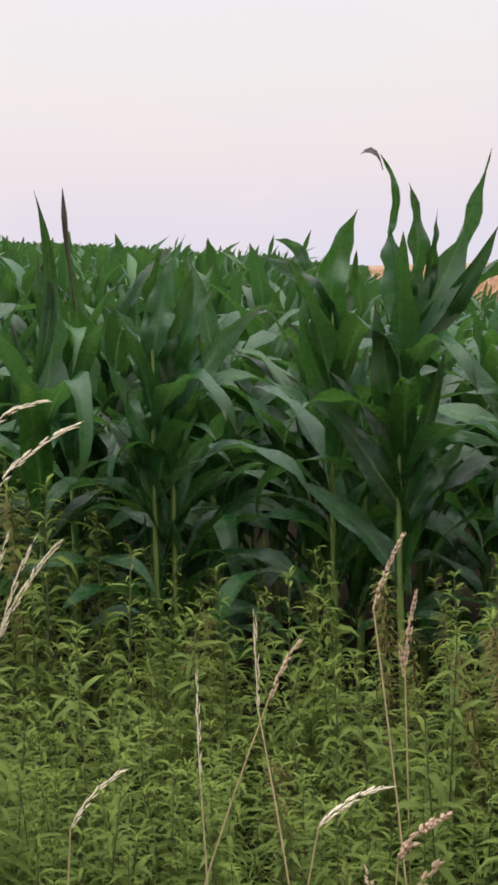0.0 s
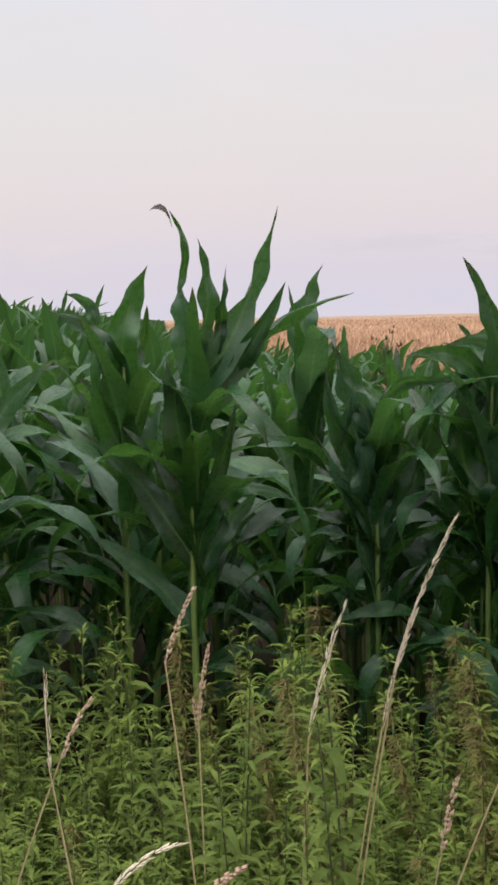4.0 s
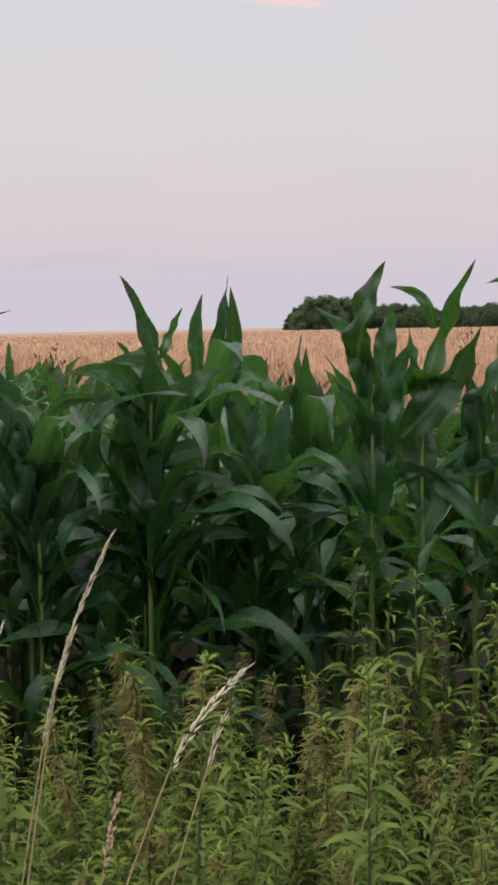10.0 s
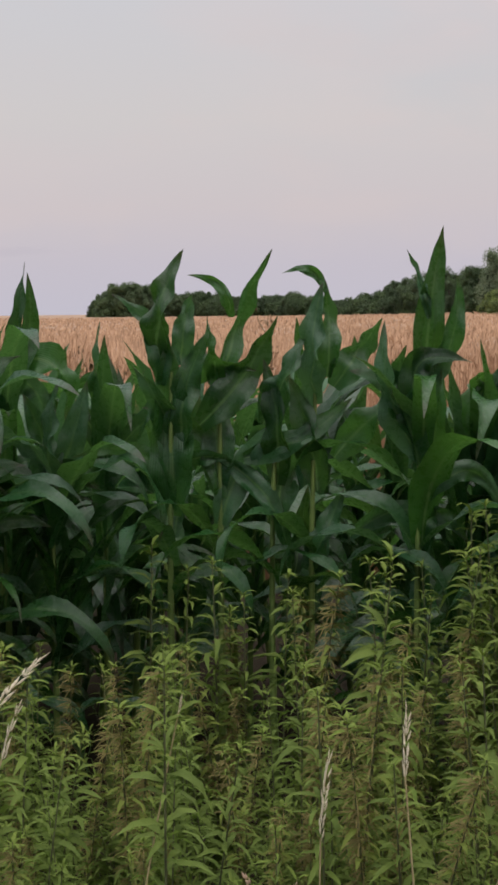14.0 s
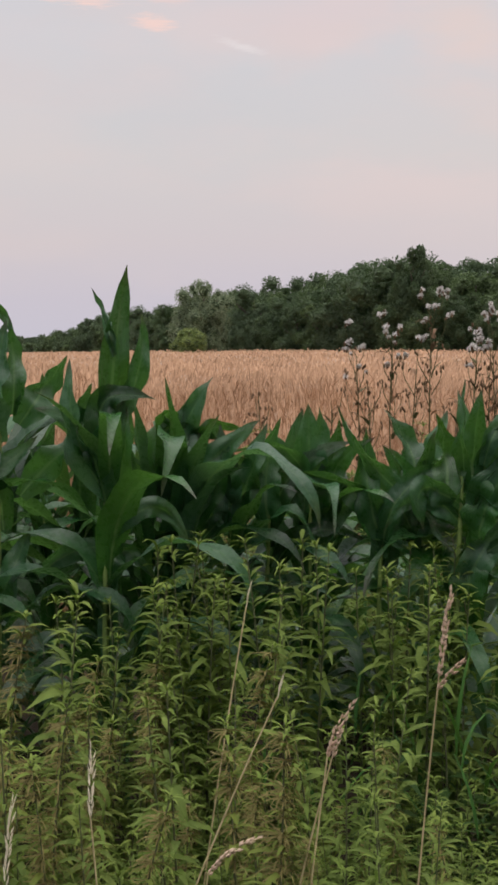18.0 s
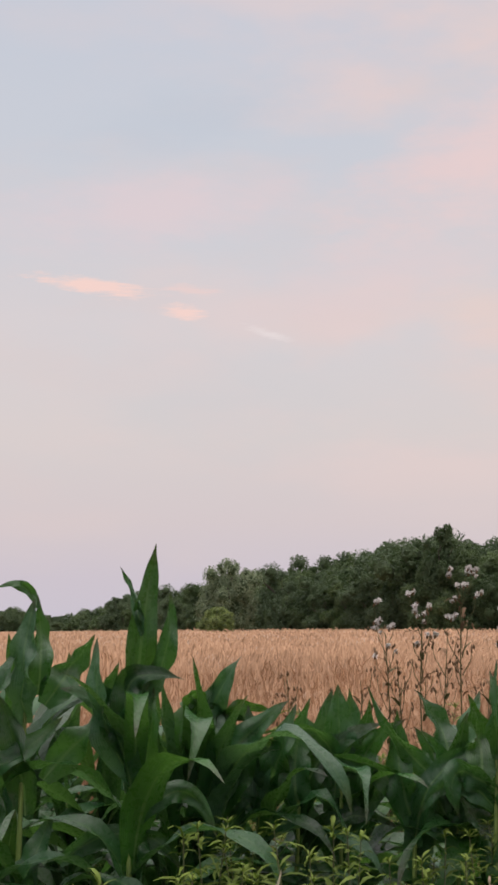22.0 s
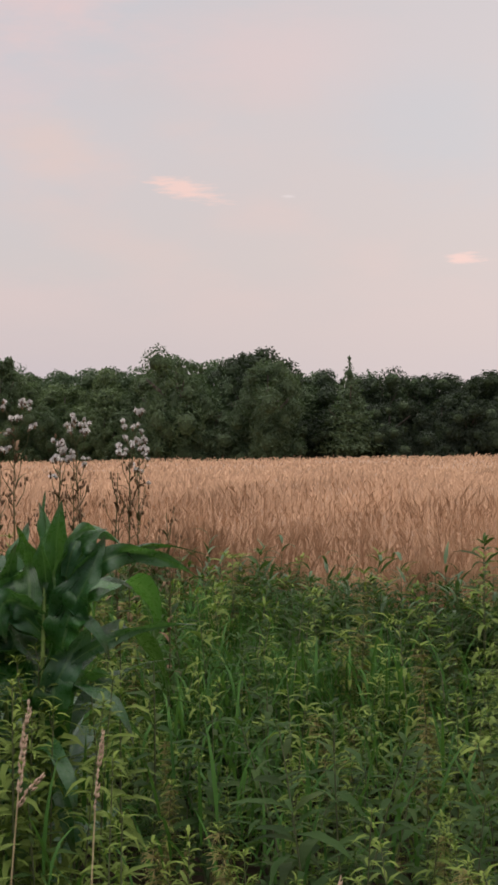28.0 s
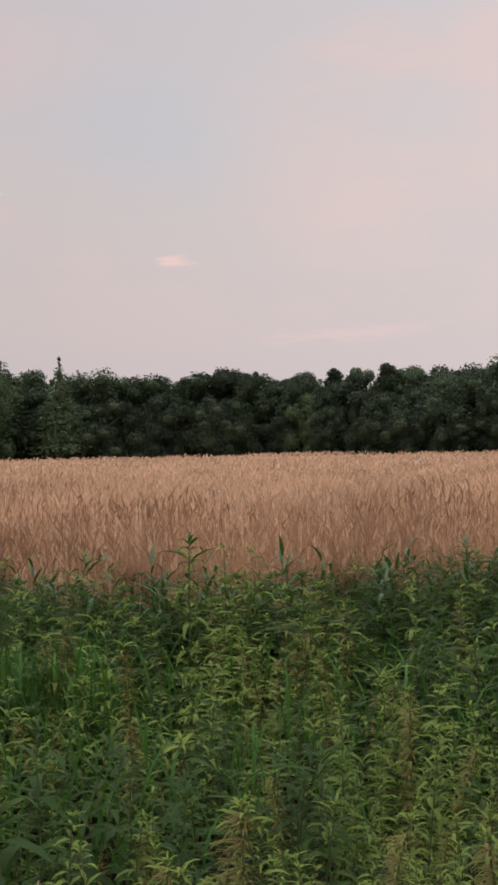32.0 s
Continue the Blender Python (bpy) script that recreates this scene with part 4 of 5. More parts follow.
# slender taller weeds before the corner of the corn
for n in range(46):
    az = r.uniform(9, 25) if n < 36 else r.uniform(-4, 9)
    d = r.uniform(3.75, 4.1) / math.cos(radians(az))
    mass.append((r.randrange(4), turn_to((d * math.sin(radians(az)), d * math.cos(radians(az)), 0), r.uniform(0, 6), r.uniform(-0.05, 0.05), r.uniform(0.95, 1.16) if n < 36 else r.uniform(0.9, 1.05))))
def gather_weeds(name, mat, data, wanted, label):
    placed = [(data[n], m @ mm) for k, m in mass for i in (1, 2, 3, 4) if wanted(k, i) for n, mm in NETTLES[k][i]]
    tagged(new(name, gathered(name, [mat], placed)), label + " filling the field margin", "nettles", kind="stuff")


gather_weeds("nettle_foliage", M_NETTLE, N_DATA, lambda k, i: k < 20 and (i == 4 or (i == 1 and k % 10 < 4)), "dense yellowish green nettle leaves")
gather_weeds("ripe_nettle_foliage", M_NETTLE_OLD, N_DATA, lambda k, i: i == 1 and k < 20 and k % 10 >= 4, "dense olive brown leaves of ripe nettles")
gather_weeds("nettle_shoots", M_NETTLE_TOP, N_DATA, lambda k, i: i == 2 and k < 21, "pale green nettle tips")
gather_weeds("nettle_seeds", M_SEED, T_DATA, lambda k, i: i == 3 and k < 20, "brownish hanging nettle seed strings")
gather_weeds("dark_weeds", M_WEED, N_DATA, lambda k, i: k >= 20 and (i == 1 or (i == 2 and k >= 21)), "lush dark green narrow leaved weeds")
stems = [arrays(p[0]) for p in NETTLES]
tagged(new("nettle_stems", gathered("nettle_stems", [M_NSTEM], [(stems[k], m) for k, m in mass])), "thin nettle stems in the field margin", "nettles", kind="stuff")

# ---------------------------------------------------------------- barley
BARLEY_TOP = 0.9


def swell(x, y):
    """Tufts and hollows in the crop."""
    d, az = math.hypot(x, y), math.degrees(math.atan2(x, y))
    drill = 0.0 if d < 11 else min(1.0, (d - 11) / 4) * 0.42 * noise.noise((az * 0.22, 9.0 * math.log(d), 3.0))
    lane = -0.3 * math.exp(-((math.log(d / 27.0) - 0.25 * noise.noise((az * 0.08, 2.0, 6.0))) / 0.07) ** 2) * min(1.0, max(0.0, 0.55 + 1.6 * noise.noise((az * 0.2, 5.0, 1.0))))
    return drill + lane + 0.17 * noise.noise((x * 2.2, y * 2.2, 2.0)) + 0.22 * noise.noise((x * 0.6, y * 0.7, 5.0)) + 0.1 * noise.noise((x * 0.2, y * 0.2, 8.0))


def barley_field():
    # the closed mass under the ears, its brown darkened for shade in the gaps
    s = Shape()
    rows = []
    for k in range(50):
        az = -24.0 + k * (60 + 24.0) / 49
        a = radians(az)
        d0 = barley_starts(az) + 0.12
        d1 = d0 + 0.55
        row = [(d0 * math.sin(a), d0 * math.cos(a), 0.0), (d1 * math.sin(a), d1 * math.cos(a), land(d1 * math.sin(a), d1 * math.cos(a)) + BARLEY_TOP - 0.38)]
        for f in (0.02, 0.06, 0.12, 0.2, 0.4, 1.0):
            d = d1 + (2600 - d1) * f ** 2.2
            row.append((d * math.sin(a), d * math.cos(a), land(d * math.sin(a), d * math.cos(a)) + BARLEY_TOP - (0.38 if f < 0.3 else 0.2)))
        rows.append(row)
    s.quad_strip(rows)
    tagged(new("barley_mass", s.mesh("barley_mass", [M_BARLEY_BASE], False)), "close ripe barley crop of tawny straw", "barley", kind="stuff")
    # stems with nodding bearded ears
    kinds = []
    for k in range(8):
        q = Shape()
        lean, nod = r.uniform(-0.12, 0.12), r.uniform(0.2, 1.1)
        h = BARLEY_TOP - 0.06
        path = [(0, 0), (lean * 0.4, h * 0.5), (lean, h)]
        for wv in (1, 0):
            wd = 0.0022
            q.quad_strip([[(p[0] - wd * wv, -wd * (1 - wv), p[1]), (p[0] + wd * wv, wd * (1 - wv), p[1])] for p in path])
        ex, ez, a = lean, h, 0.2
        line = [(ex, ez)]
        for j in range(3):
            ex += 0.03 * math.sin(a)
            ez += 0.03 * math.cos(a)
            a += nod / 3
            line.append((ex, ez))
        for wv in (1, 0):
            ws = (0.003, 0.0065, 0.0055, 0.0015)
            q.quad_strip([[(p[0] - wd * wv, -wd * (1 - wv), p[1]), (p[0] + wd * wv, wd * (1 - wv), p[1])] for p, wd in zip(line, ws)])
        for j in range(1):
            g, zb, ln = r.uniform(0, 6.28), h * r.uniform(0.25, 0.8), r.uniform(0.14, 0.28)
            c, n_ = math.cos(g), math.sin(g)
            q.quad_strip([[(c * o - n_ * wd, n_ * o + c * wd, zb + dz), (c * o + n_ * wd, n_ * o - c * wd, zb + dz)] for o, dz, wd in ((0, 0, 0.003), (ln * 0.4, ln * 0.5, 0.0045), (ln * 0.9, ln * r.uniform(0.0, 0.5), 0.001))])
        for j in range(3):
            b = a - 0.5 + r.uniform(-0.35, 0.35)
            p = line[1 + j % 3]
            e = (p[0] + 0.12 * math.sin(b), p[1] + 0.12 * math.cos(b))
            yy = r.uniform(-0.03, 0.03)
            q.quad_strip([[(p[0] - 0.0015, 0, p[1]), (p[0] + 0.0015, 0, p[1])], [(e[0] - 0.0004, yy, e[1]), (e[0] + 0.0004, yy, e[1])]])
        kinds.append(arrays(q))
    placed = []
    for n in range(22000):
        az = r.uniform(-21, 56)
        d = barley_starts(az) * (1 + 1.6 * r.random() ** 2.2)
        a = radians(az)
        bulk = 1.0 + d * 0.012
        d *= 1 + 0.07 * noise.noise((az * 0.5, 1.0, 7.0))
        x, y = d * math.sin(a), d * math.cos(a)
        edge = min(1.0, 0.88 + 0.12 * (d - barley_starts(az))) if r.random() < 0.6 else 1.0
        placed.append((kinds[r.randrange(8)], turn_to((x, y, land(x, y)), r.uniform(0, 6.28), r.uniform(-0.08, 0.08), edge * (r.uniform(0.7, 1.05) ** 0.7 + swell(x, y))) @ Matrix.Diagonal((bulk, bulk, 1, 1))))
    tagged(new("barley_ears", gathered("barley_ears", [M_BARLEY], placed, False)), "ripe tawny barley with nodding bearded ears", "barley", kind="stuff")
    # ragged rows of ears farther out
    v, f = [], []
    d = 8.6
    while d < 300:
        step = d * 0.00085
        az = -24.0
        while az < 56:
            az += math.degrees(step / d) * r.uniform(0.5, 1.6) * (2.2 if d < 20 else 1.0)
            dd = d * r.uniform(0.965, 1.035)
            if dd < barley_starts(az) + 0.25:
                continue
            a = radians(az)
            x, y = dd * math.sin(a), dd * math.cos(a)
            h = (BARLEY_TOP + r.uniform(-0.3 if d < 20 else -0.16, 0.06)) * (1 + swell(x, y)) + land(x, y)
            wd = step * r.uniform(0.25, 0.65) if d < 24 else step * r.uniform(0.3, 0.95)
            c, n = math.cos(a) * wd, -math.sin(a) * wd
            lean = r.uniform(-1.3, 1.3) * (2.0 if d < 24 else 1.0)
            deep = r.uniform(0.1, 0.22)
            back_x, back_y = [v * r.uniform(0.1, 0.5) for v in (math.sin(a), math.cos(a))]
            b = len(v)
            v.extend([(x - c, y - n, h - deep), (x + c, y + n, h - deep), (x + c * (0.5 + lean) + back_x, y + n * (0.5 + lean) + back_y, h), (x - c * (0.3 - lean) + back_x, y - n * (0.3 - lean) + back_y, h)])
            f.append((b, b + 1, b + 2, b + 3))
        d *= 1.035 if d < 60 else 1.07
    me = bpy.data.meshes.new("barley_far")
    me.from_pydata(v, [], f)
    me.materials.append(M_BARLEY_FAR)
    tagged(new("barley_far", me), "tawny ripe barley stretching to the wood", "barley", kind="stuff")


r.seed(32)
barley_field()
r.seed(33)

# ---------------------------------------------------------------- trees
def tree_meshes(height, width, lobes, leaves, r, conifer=False):
    """Trunk and limbs, and a crown of rounded leafy clumps of many sizes round solid balls coloured for inner shade."""
    trunk, crown = Shape(), Shape()
    trunk.tube([(0, 0, -0.2), (0.05, 0.03, height * 0.25), (0.1, 0, height * 0.55), (0, 0.1, height * 0.85)], [width * 0.045, width * 0.035, width * 0.022, width * 0.008], 7)
    for k in range(5):
        a = r.uniform(0, 6.28)
        z = height * r.uniform(0.25, 0.55)
        trunk.tube([(0.05, 0.03, z), (width * 0.2 * math.cos(a), width * 0.2 * math.sin(a), z + height * 0.14), (width * 0.36 * math.cos(a), width * 0.36 * math.sin(a), z + height * 0.24)], [width * 0.018, width * 0.012, width * 0.004], 5)
    balls = []
    if conifer:
        for k in range(9):
            t = k / 8
            balls.append((Vector((0, 0, height * (0.2 + 0.78 * t))), width * 0.5 * (1.05 - t), height * 0.09))
    else:
        for k in range(lobes):
            t = (k + r.random()) / lobes
            z = 0.1 + 0.83 * t
            out = math.sqrt(max(0.05, 1 - ((z - 0.42) / 0.56) ** 2)) * r.uniform(0.35, 1.0)
            a = 2.4 * k + r.uniform(-0.5, 0.5)
            size = width * r.choice((0.07, 0.1, 0.13, 0.17, 0.22)) * (1.1 - 0.35 * t)
            balls.append((Vector((0.5 * width * out * math.cos(a), 0.5 * width * out * math.sin(a), height * z)), size, size * r.uniform(0.8, 1.1)))
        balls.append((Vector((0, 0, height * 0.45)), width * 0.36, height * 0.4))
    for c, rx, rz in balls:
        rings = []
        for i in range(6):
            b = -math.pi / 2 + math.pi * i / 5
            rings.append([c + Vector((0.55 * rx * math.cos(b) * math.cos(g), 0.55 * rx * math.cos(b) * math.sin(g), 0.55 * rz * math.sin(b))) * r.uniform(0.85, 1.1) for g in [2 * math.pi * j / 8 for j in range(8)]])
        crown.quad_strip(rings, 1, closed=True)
    share = [rx * max(rx, rz) * (0.25 if k >= lobes > 0 else 1.0) for k, (_, rx, rz) in enumerate(balls)]
    for n in range(leaves):
        c, rx, rz = r.choices(balls, share)[0]
        d = Vector((r.gauss(0, 1), r.gauss(0, 1), r.gauss(0, 1) + 0.2)).normalized()
        p = c + Vector((d.x * rx, d.y * rx, d.z * rz)) * (r.uniform(0.6, 1.0) + min(0.25, abs(r.gauss(0, 0.12))))
        u = (d + 0.8 * Vector((r.gauss(0, 1), r.gauss(0, 1), r.gauss(0, 1)))).normalized()
        side = u.cross(Vector((r.random(), r.random(), r.random()))).normalized()
        up = u.cross(side)
        q = r.uniform(0.05, 0.12)
        crown.poly([p - side * q * 1.3, p + side * q * 1.3 - up * q, p + up * q * 1.6], 0)
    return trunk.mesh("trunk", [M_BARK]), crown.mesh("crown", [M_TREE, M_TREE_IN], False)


KINDS = [tree_meshes(10, wd, lobes, 15000, r) for wd, lobes in ((8.0, 34), (7.0, 30), (8.8, 40), (6.2, 26), (7.6, 36), (9.4, 44))]


def recoloured(kind, leaves, inner):
    crown = kind[1].copy()
    crown.materials[0], crown.materials[1] = leaves, inner
    return kind[0], crown


DARK_KINDS = [recoloured(k, M_TREE_DARK_BACKLIT, M_TREE_IN) for k in KINDS]
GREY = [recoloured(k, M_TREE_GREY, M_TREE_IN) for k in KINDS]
FIR = tree_meshes(10, 4.6, 0, 5000, r, True)


def tree(kind, az, d, h, wide=1.0, name="tree", label="leafy deciduous tree at the edge of the wood"):
    a = radians(az)
    base = new(name)
    foot = land(d * math.sin(a), d * math.cos(a)) - 0.8
    h -= foot
    base.matrix_basis = turn_to((d * math.sin(a), d * math.cos(a), foot), r.uniform(0, 6.28)) @ Matrix.Diagonal((wide * h / 10, wide * h / 10, h / 10, 1))
    tagged(base, label, name.replace("_", " "), "trees of the wood")
    child("trunk", kind[0], base)
    child("crown", kind[1], base)
    return base


# bearing, distance of the wood's edge, rise of its top over the level in degrees
WOOD = [(-5.6, 430, 0.1), (-4.9, 430, 0.8), (-4, 425, 0.95), (-2.5, 420, 0.5), (-1, 400, 0.6), (0.7, 390, 0.35), (2.5, 370, 0.55), (4.3, 350, 0.2), (5.4, 320, 0.45), (6.8, 300, 1.0), (8.7, 280, 1.35), (9.6, 265, 1.5),
        (12.6, 235, 2.0), (14.2, 225, 2.45), (15.8, 212, 2.85), (17.5, 205, 3.2), (19, 198, 3.4), (20.7, 195, 3.25), (22.7, 190, 3.5), (24.3, 186, 3.2), (25.7, 184, 3.6), (27.3, 182, 3.7),
        (28.5, 180, 3.5), (29.7, 178, 3.85), (31, 178, 3.75), (31.6, 178, 3.3), (34.8, 178, 3.0), (38.3, 178, 3.08), (41.5, 176, 3.2), (43, 175, 3.2), (45.3, 170, 3.3), (48.7, 160, 3.35), (50.5, 155, 3.4), (58, 150, 3.6)]


def wood_at(az):
    for (a, da, ea), (b, db, eb) in zip(WOOD, WOOD[1:]):
        if a <= az <= b:
            f = (az - a) / (b - a)
            return da + (db - da) * f, ea + (eb - ea) * f
    return 150, 3.6


az = -5.4
while az < 57:
    d, e = wood_at(az)
    h = (1.1 if az < 12 else 1.06) * d * math.tan(radians(e)) + 1.8
    for back in (0, 1, 2):
        hh = h * (r.uniform(0.4, 0.72), r.uniform(0.76, 1.0), r.uniform(0.9, 1.07))[back]
        if az > 32.5 and back == 2:
            hh = h * (0.96 + 0.35 * (hh / h - 0.985))
        # past 32.5 degrees most trees take the darker copy as painted backlight shade
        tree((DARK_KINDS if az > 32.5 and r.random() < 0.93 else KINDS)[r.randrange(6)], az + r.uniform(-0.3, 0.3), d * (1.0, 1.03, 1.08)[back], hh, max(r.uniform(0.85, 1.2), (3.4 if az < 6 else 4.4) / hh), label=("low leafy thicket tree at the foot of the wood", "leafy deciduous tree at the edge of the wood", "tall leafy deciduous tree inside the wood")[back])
    az += math.degrees(0.5 * max(4.2, 0.55 * h) / d)
# single trees that stand out of the wood
tree(GREY[2], 11.2, 222, 222 * math.tan(radians(2.62)) + 1.65, 0.82, label="rounded grey green tree before the wood")
for az, e, wide in ((-5.0, 0.6, 1.2), (-4.55, 0.9, 1.2), (-4.1, 1.05, 1.25), (-3.6, 0.95, 1.15), (-3.1, 0.72, 1.2), (-2.5, 0.6, 1.4), (-1.6, 0.5, 1.2), (-1.1, 0.7, 1.3), (-0.4, 0.45, 1.3), (1.6, 0.42, 1.3), (2.4, 0.62, 1.3), (3.2, 0.45, 1.3)):
    tree(KINDS[r.randrange(6)], az, 410 + 8 * r.random(), 410 * math.tan(radians(e)) + 1.65, wide, label="rounded far tree over the barley")
tree(recoloured(KINDS[0], M_BUSH, M_TREE_IN), 10.6, 212, 3.9, 1.35, "bush", "pale green rounded bush at the wood's foot")
tree(KINDS[3], 19.6, 197, 197 * math.tan(radians(4.0)) + 1.65, 0.7, label="narrow tree rising above the wood")
tree(KINDS[0], 30.3, 174, 174 * math.tan(radians(3.7)) + 1.65, 0.8, label="broad green tree at the edge of the wood")
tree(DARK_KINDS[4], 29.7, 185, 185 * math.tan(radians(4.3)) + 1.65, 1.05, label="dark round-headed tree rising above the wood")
tree(KINDS[5], 26.6, 181, 181 * math.tan(radians(4.0)) + 1.65, 0.8, label="broad tree rising above the wood")
tree(FIR, 33.6, 176, 176 * math.tan(radians(3.5)) + 1.65, 1.3, "fir_tree", "dark pointed fir tree rising above the wood")

# ---------------------------------------------------------------- grasses, thistles and other single weeds
def grass_ear(length, width, nod, pale):
    """A spike of many small overlapping spikelets along a bowed axis."""
    s = Shape()
    n = max(6, int(length / 0.011))
    a = 0.0
    x = z = 0.0
    for i in range(n):
        t = i / (n - 1)
        w2 = width * 0.5 * (0.5 + 0.5 * math.sin(math.pi * (0.18 + 0.75 * t)))
        for k in range(3):
            g = 2.1 * i + 2.094 * k + r.uniform(-0.4, 0.4)
            if r.random() < (0.3 if pale else 0.22):
                continue
            o = Vector((math.cos(g), math.sin(g), 0)) * w2 * r.uniform(0.4, 1.1)
            d = Vector((math.sin(a), 0, math.cos(a))) * (0.022 if pale else 0.015) * r.uniform(0.8, 1.3) + o * (1.0 if pale else 0.7)
            p = Vector((x, 0, z)) + o * 0.35
            e = d.cross(Vector((0.3, 1, 0.2))).normalized() * w2 * (0.3 if pale else 0.42)
            g2 = d.cross(e).normalized() * w2 * (0.3 if pale else 0.42)
            s.quad_strip([[p] * 4, [p + d * 0.4 + q for q in (e, g2, -e, -g2)], [p + d] * 4], 0, closed=True)
        step = length / n
        x += math.sin(a) * step
        z += math.cos(a) * step
        a += nod / n
    return s.mesh("ear", [M_EAR_PALE if pale else M_EAR], False)


def grass_stalk(x, y, neck, root, ear, lean, width, rosy):
    """One dry grass: height of the neck, shift of the root across, length, lean and width of the ear."""
    base = new("seed_stalk")
    turn = -math.atan2(x, y)
    foot = Vector((x, y, 0)) + Vector((math.cos(turn), math.sin(turn), 0)) * root
    base.matrix_basis = turn_to(foot, turn)
    tagged(base, ("dry grass stalk with a rosy brown seed ear" if rosy else "dry grass stalk with a pale straw seed ear") + (" bending over" if abs(lean) > 30 else " standing upright"), "seed stalk", "dry grasses in the margin")
    s = Shape()
    pts = []
    for i in range(9):
        t = i / 8
        pts.append((-root * (0.75 * t + 0.25 * t ** 2), 0.01 * math.sin(3 * t), neck * t - (0.03 if i == 0 else 0)))
    s.tube(pts, [0.0024 - 0.0001 * i for i in range(9)], 5)
    child("stem", s.mesh("stem", [M_STRAW]), base)
    head = child("seed_ear", grass_ear(max(ear, 0.03), width, radians(lean) * 0.7, not rosy), base, turn_to((-root, 0, neck - 0.004), 0, radians(lean) * 0.65))
    tagged(head, kind="stuff")
    if ear > 0.12 and rosy and r.random() < 0.6:
        side = child("side_ear", grass_ear(ear * 0.45, width, 0.3, False), base, turn_to((-root * 0.96, 0, neck - 0.03), 0, radians(lean) + r.choice((-0.4, 0.45))))
        tagged(side, kind="stuff")


for row in (
    (-1.13, 2.51, 0.99, 0.09, 0.16, 22, 0.015, 1),
    (-1.21, 2.85, 0.78, 0.01, 0.17, 9, 0.015, 1),
    (-1.33, 2.41, 0.79, 0.10, 0.20, -1, 0.010, 0),
    (-1.31, 2.42, 0.82, -0.26, 0.13, 29, 0.015, 1),
    (-1.43, 2.35, 0.67, 0.02, 0.21, 0, 0.009, 0),
    (-1.23, 2.46, 0.56, -0.09, 0.16, 60, 0.018, 0),
    (-1.09, 2.52, 0.50, -0.03, 0.14, 49, 0.029, 1),
    (-1.06, 2.54, 0.43, -0.13, 0.08, 37, 0.024, 1),
    (-1.14, 2.50, 0.42, 0.02, 0.07, -8, 0.022, 1),
    (-1.89, 2.33, 1.20, -0.46, 0.23, 54, 0.017, 0),
    (-1.89, 2.33, 1.33, -0.63, 0.13, 66, 0.014, 0),
):
    grass_stalk(*row)
for row in (
    (-1.89, 2.33, 0.90, -0.18, 0.24, 35, 0.014, 0),
    (-1.89, 2.33, 0.90, -0.12, 0.22, 22, 0.011, 0),
    (-1.90, 2.32, 0.95, -0.08, 0.17, 14, 0.011, 0),
    (-1.64, 2.21, 0.58, -0.04, 0.15, 45, 0.013, 0),
    (-0.72, 2.65, 0.955, -0.14, 0.33, 21, 0.012, 0),
    (-0.745, 2.65, 0.86, -0.13, 0.26, 16, 0.009, 0),
    (-0.88, 2.61, 0.84, -0.04, 0.27, 16, 0.013, 0),
    (-0.51, 2.70, 0.81, -0.27, 0.25, 39, 0.017, 0),
    (-0.44, 2.71, 0.81, -0.22, 0.11, 19, 0.013, 0),
    (-0.64, 2.68, 0.62, -0.09, 0.15, 12, 0.020, 1),
    (-0.11, 2.75, 0.88, -0.15, 0.02, 11, 0.005, 0),
    (0.16, 2.75, 0.63, -0.01, 0.17, 6, 0.015, 0),
):
    grass_stalk(*row)
for row in (
    (0.32, 2.73, 0.76, 0.05, 0.14, 2, 0.015, 0),
    (0.04, 2.75, 0.49, 0.06, 0.08, -22, 0.018, 1),
    (0.10, 2.75, 0.49, -0.06, 0.06, 12, 0.013, 1),
    (0.54, 2.70, 0.64, -0.04, 0.13, 57, 0.018, 1),
    (0.77, 2.64, 0.87, -0.18, 0.12, 21, 0.014, 1),
    (0.69, 3.02, 1.09, -0.15, 0.05, 11, 0.006, 0),
    (0.67, 2.67, 0.98, -0.36, 0.04, 14, 0.005, 0),
    (0.76, 2.64, 0.87, -0.09, 0.09, 21, 0.017, 1),
    (0.96, 2.58, 1.03, -0.08, 0.17, 8, 0.017, 1),
    (1.09, 2.53, 0.99, -0.05, 0.15, 7, 0.015, 1),
    (1.48, 2.32, 0.80, -0.05, 0.06, 12, 0.015, 1),
):
    grass_stalk(*row)


def narrow_leaf(length, width, bend):
    s, rows = Shape(), []
    x = z = 0.0
    a = 0.5
    for i in range(5):
        t = i / 4
        h = width / 2 * (1 - t ** 2) * min(1, 0.4 + 3 * t) + 0.0006
        rows.append([(x, -h, z + 0.3 * h), (x, 0, z), (x, h, z + 0.3 * h)])
        x += math.sin(a) * length / 4
        z += math.cos(a) * length / 4
        a += bend / 4
    s.quad_strip(rows)
    return s


TH_LEAF = [narrow_leaf(0.12, 0.03, b).mesh("thistle_leaf", [m]) for b, m in ((1.0, M_THISTLE), (1.6, M_THISTLE_BROWN), (2.0, M_THISTLE_BROWN))]


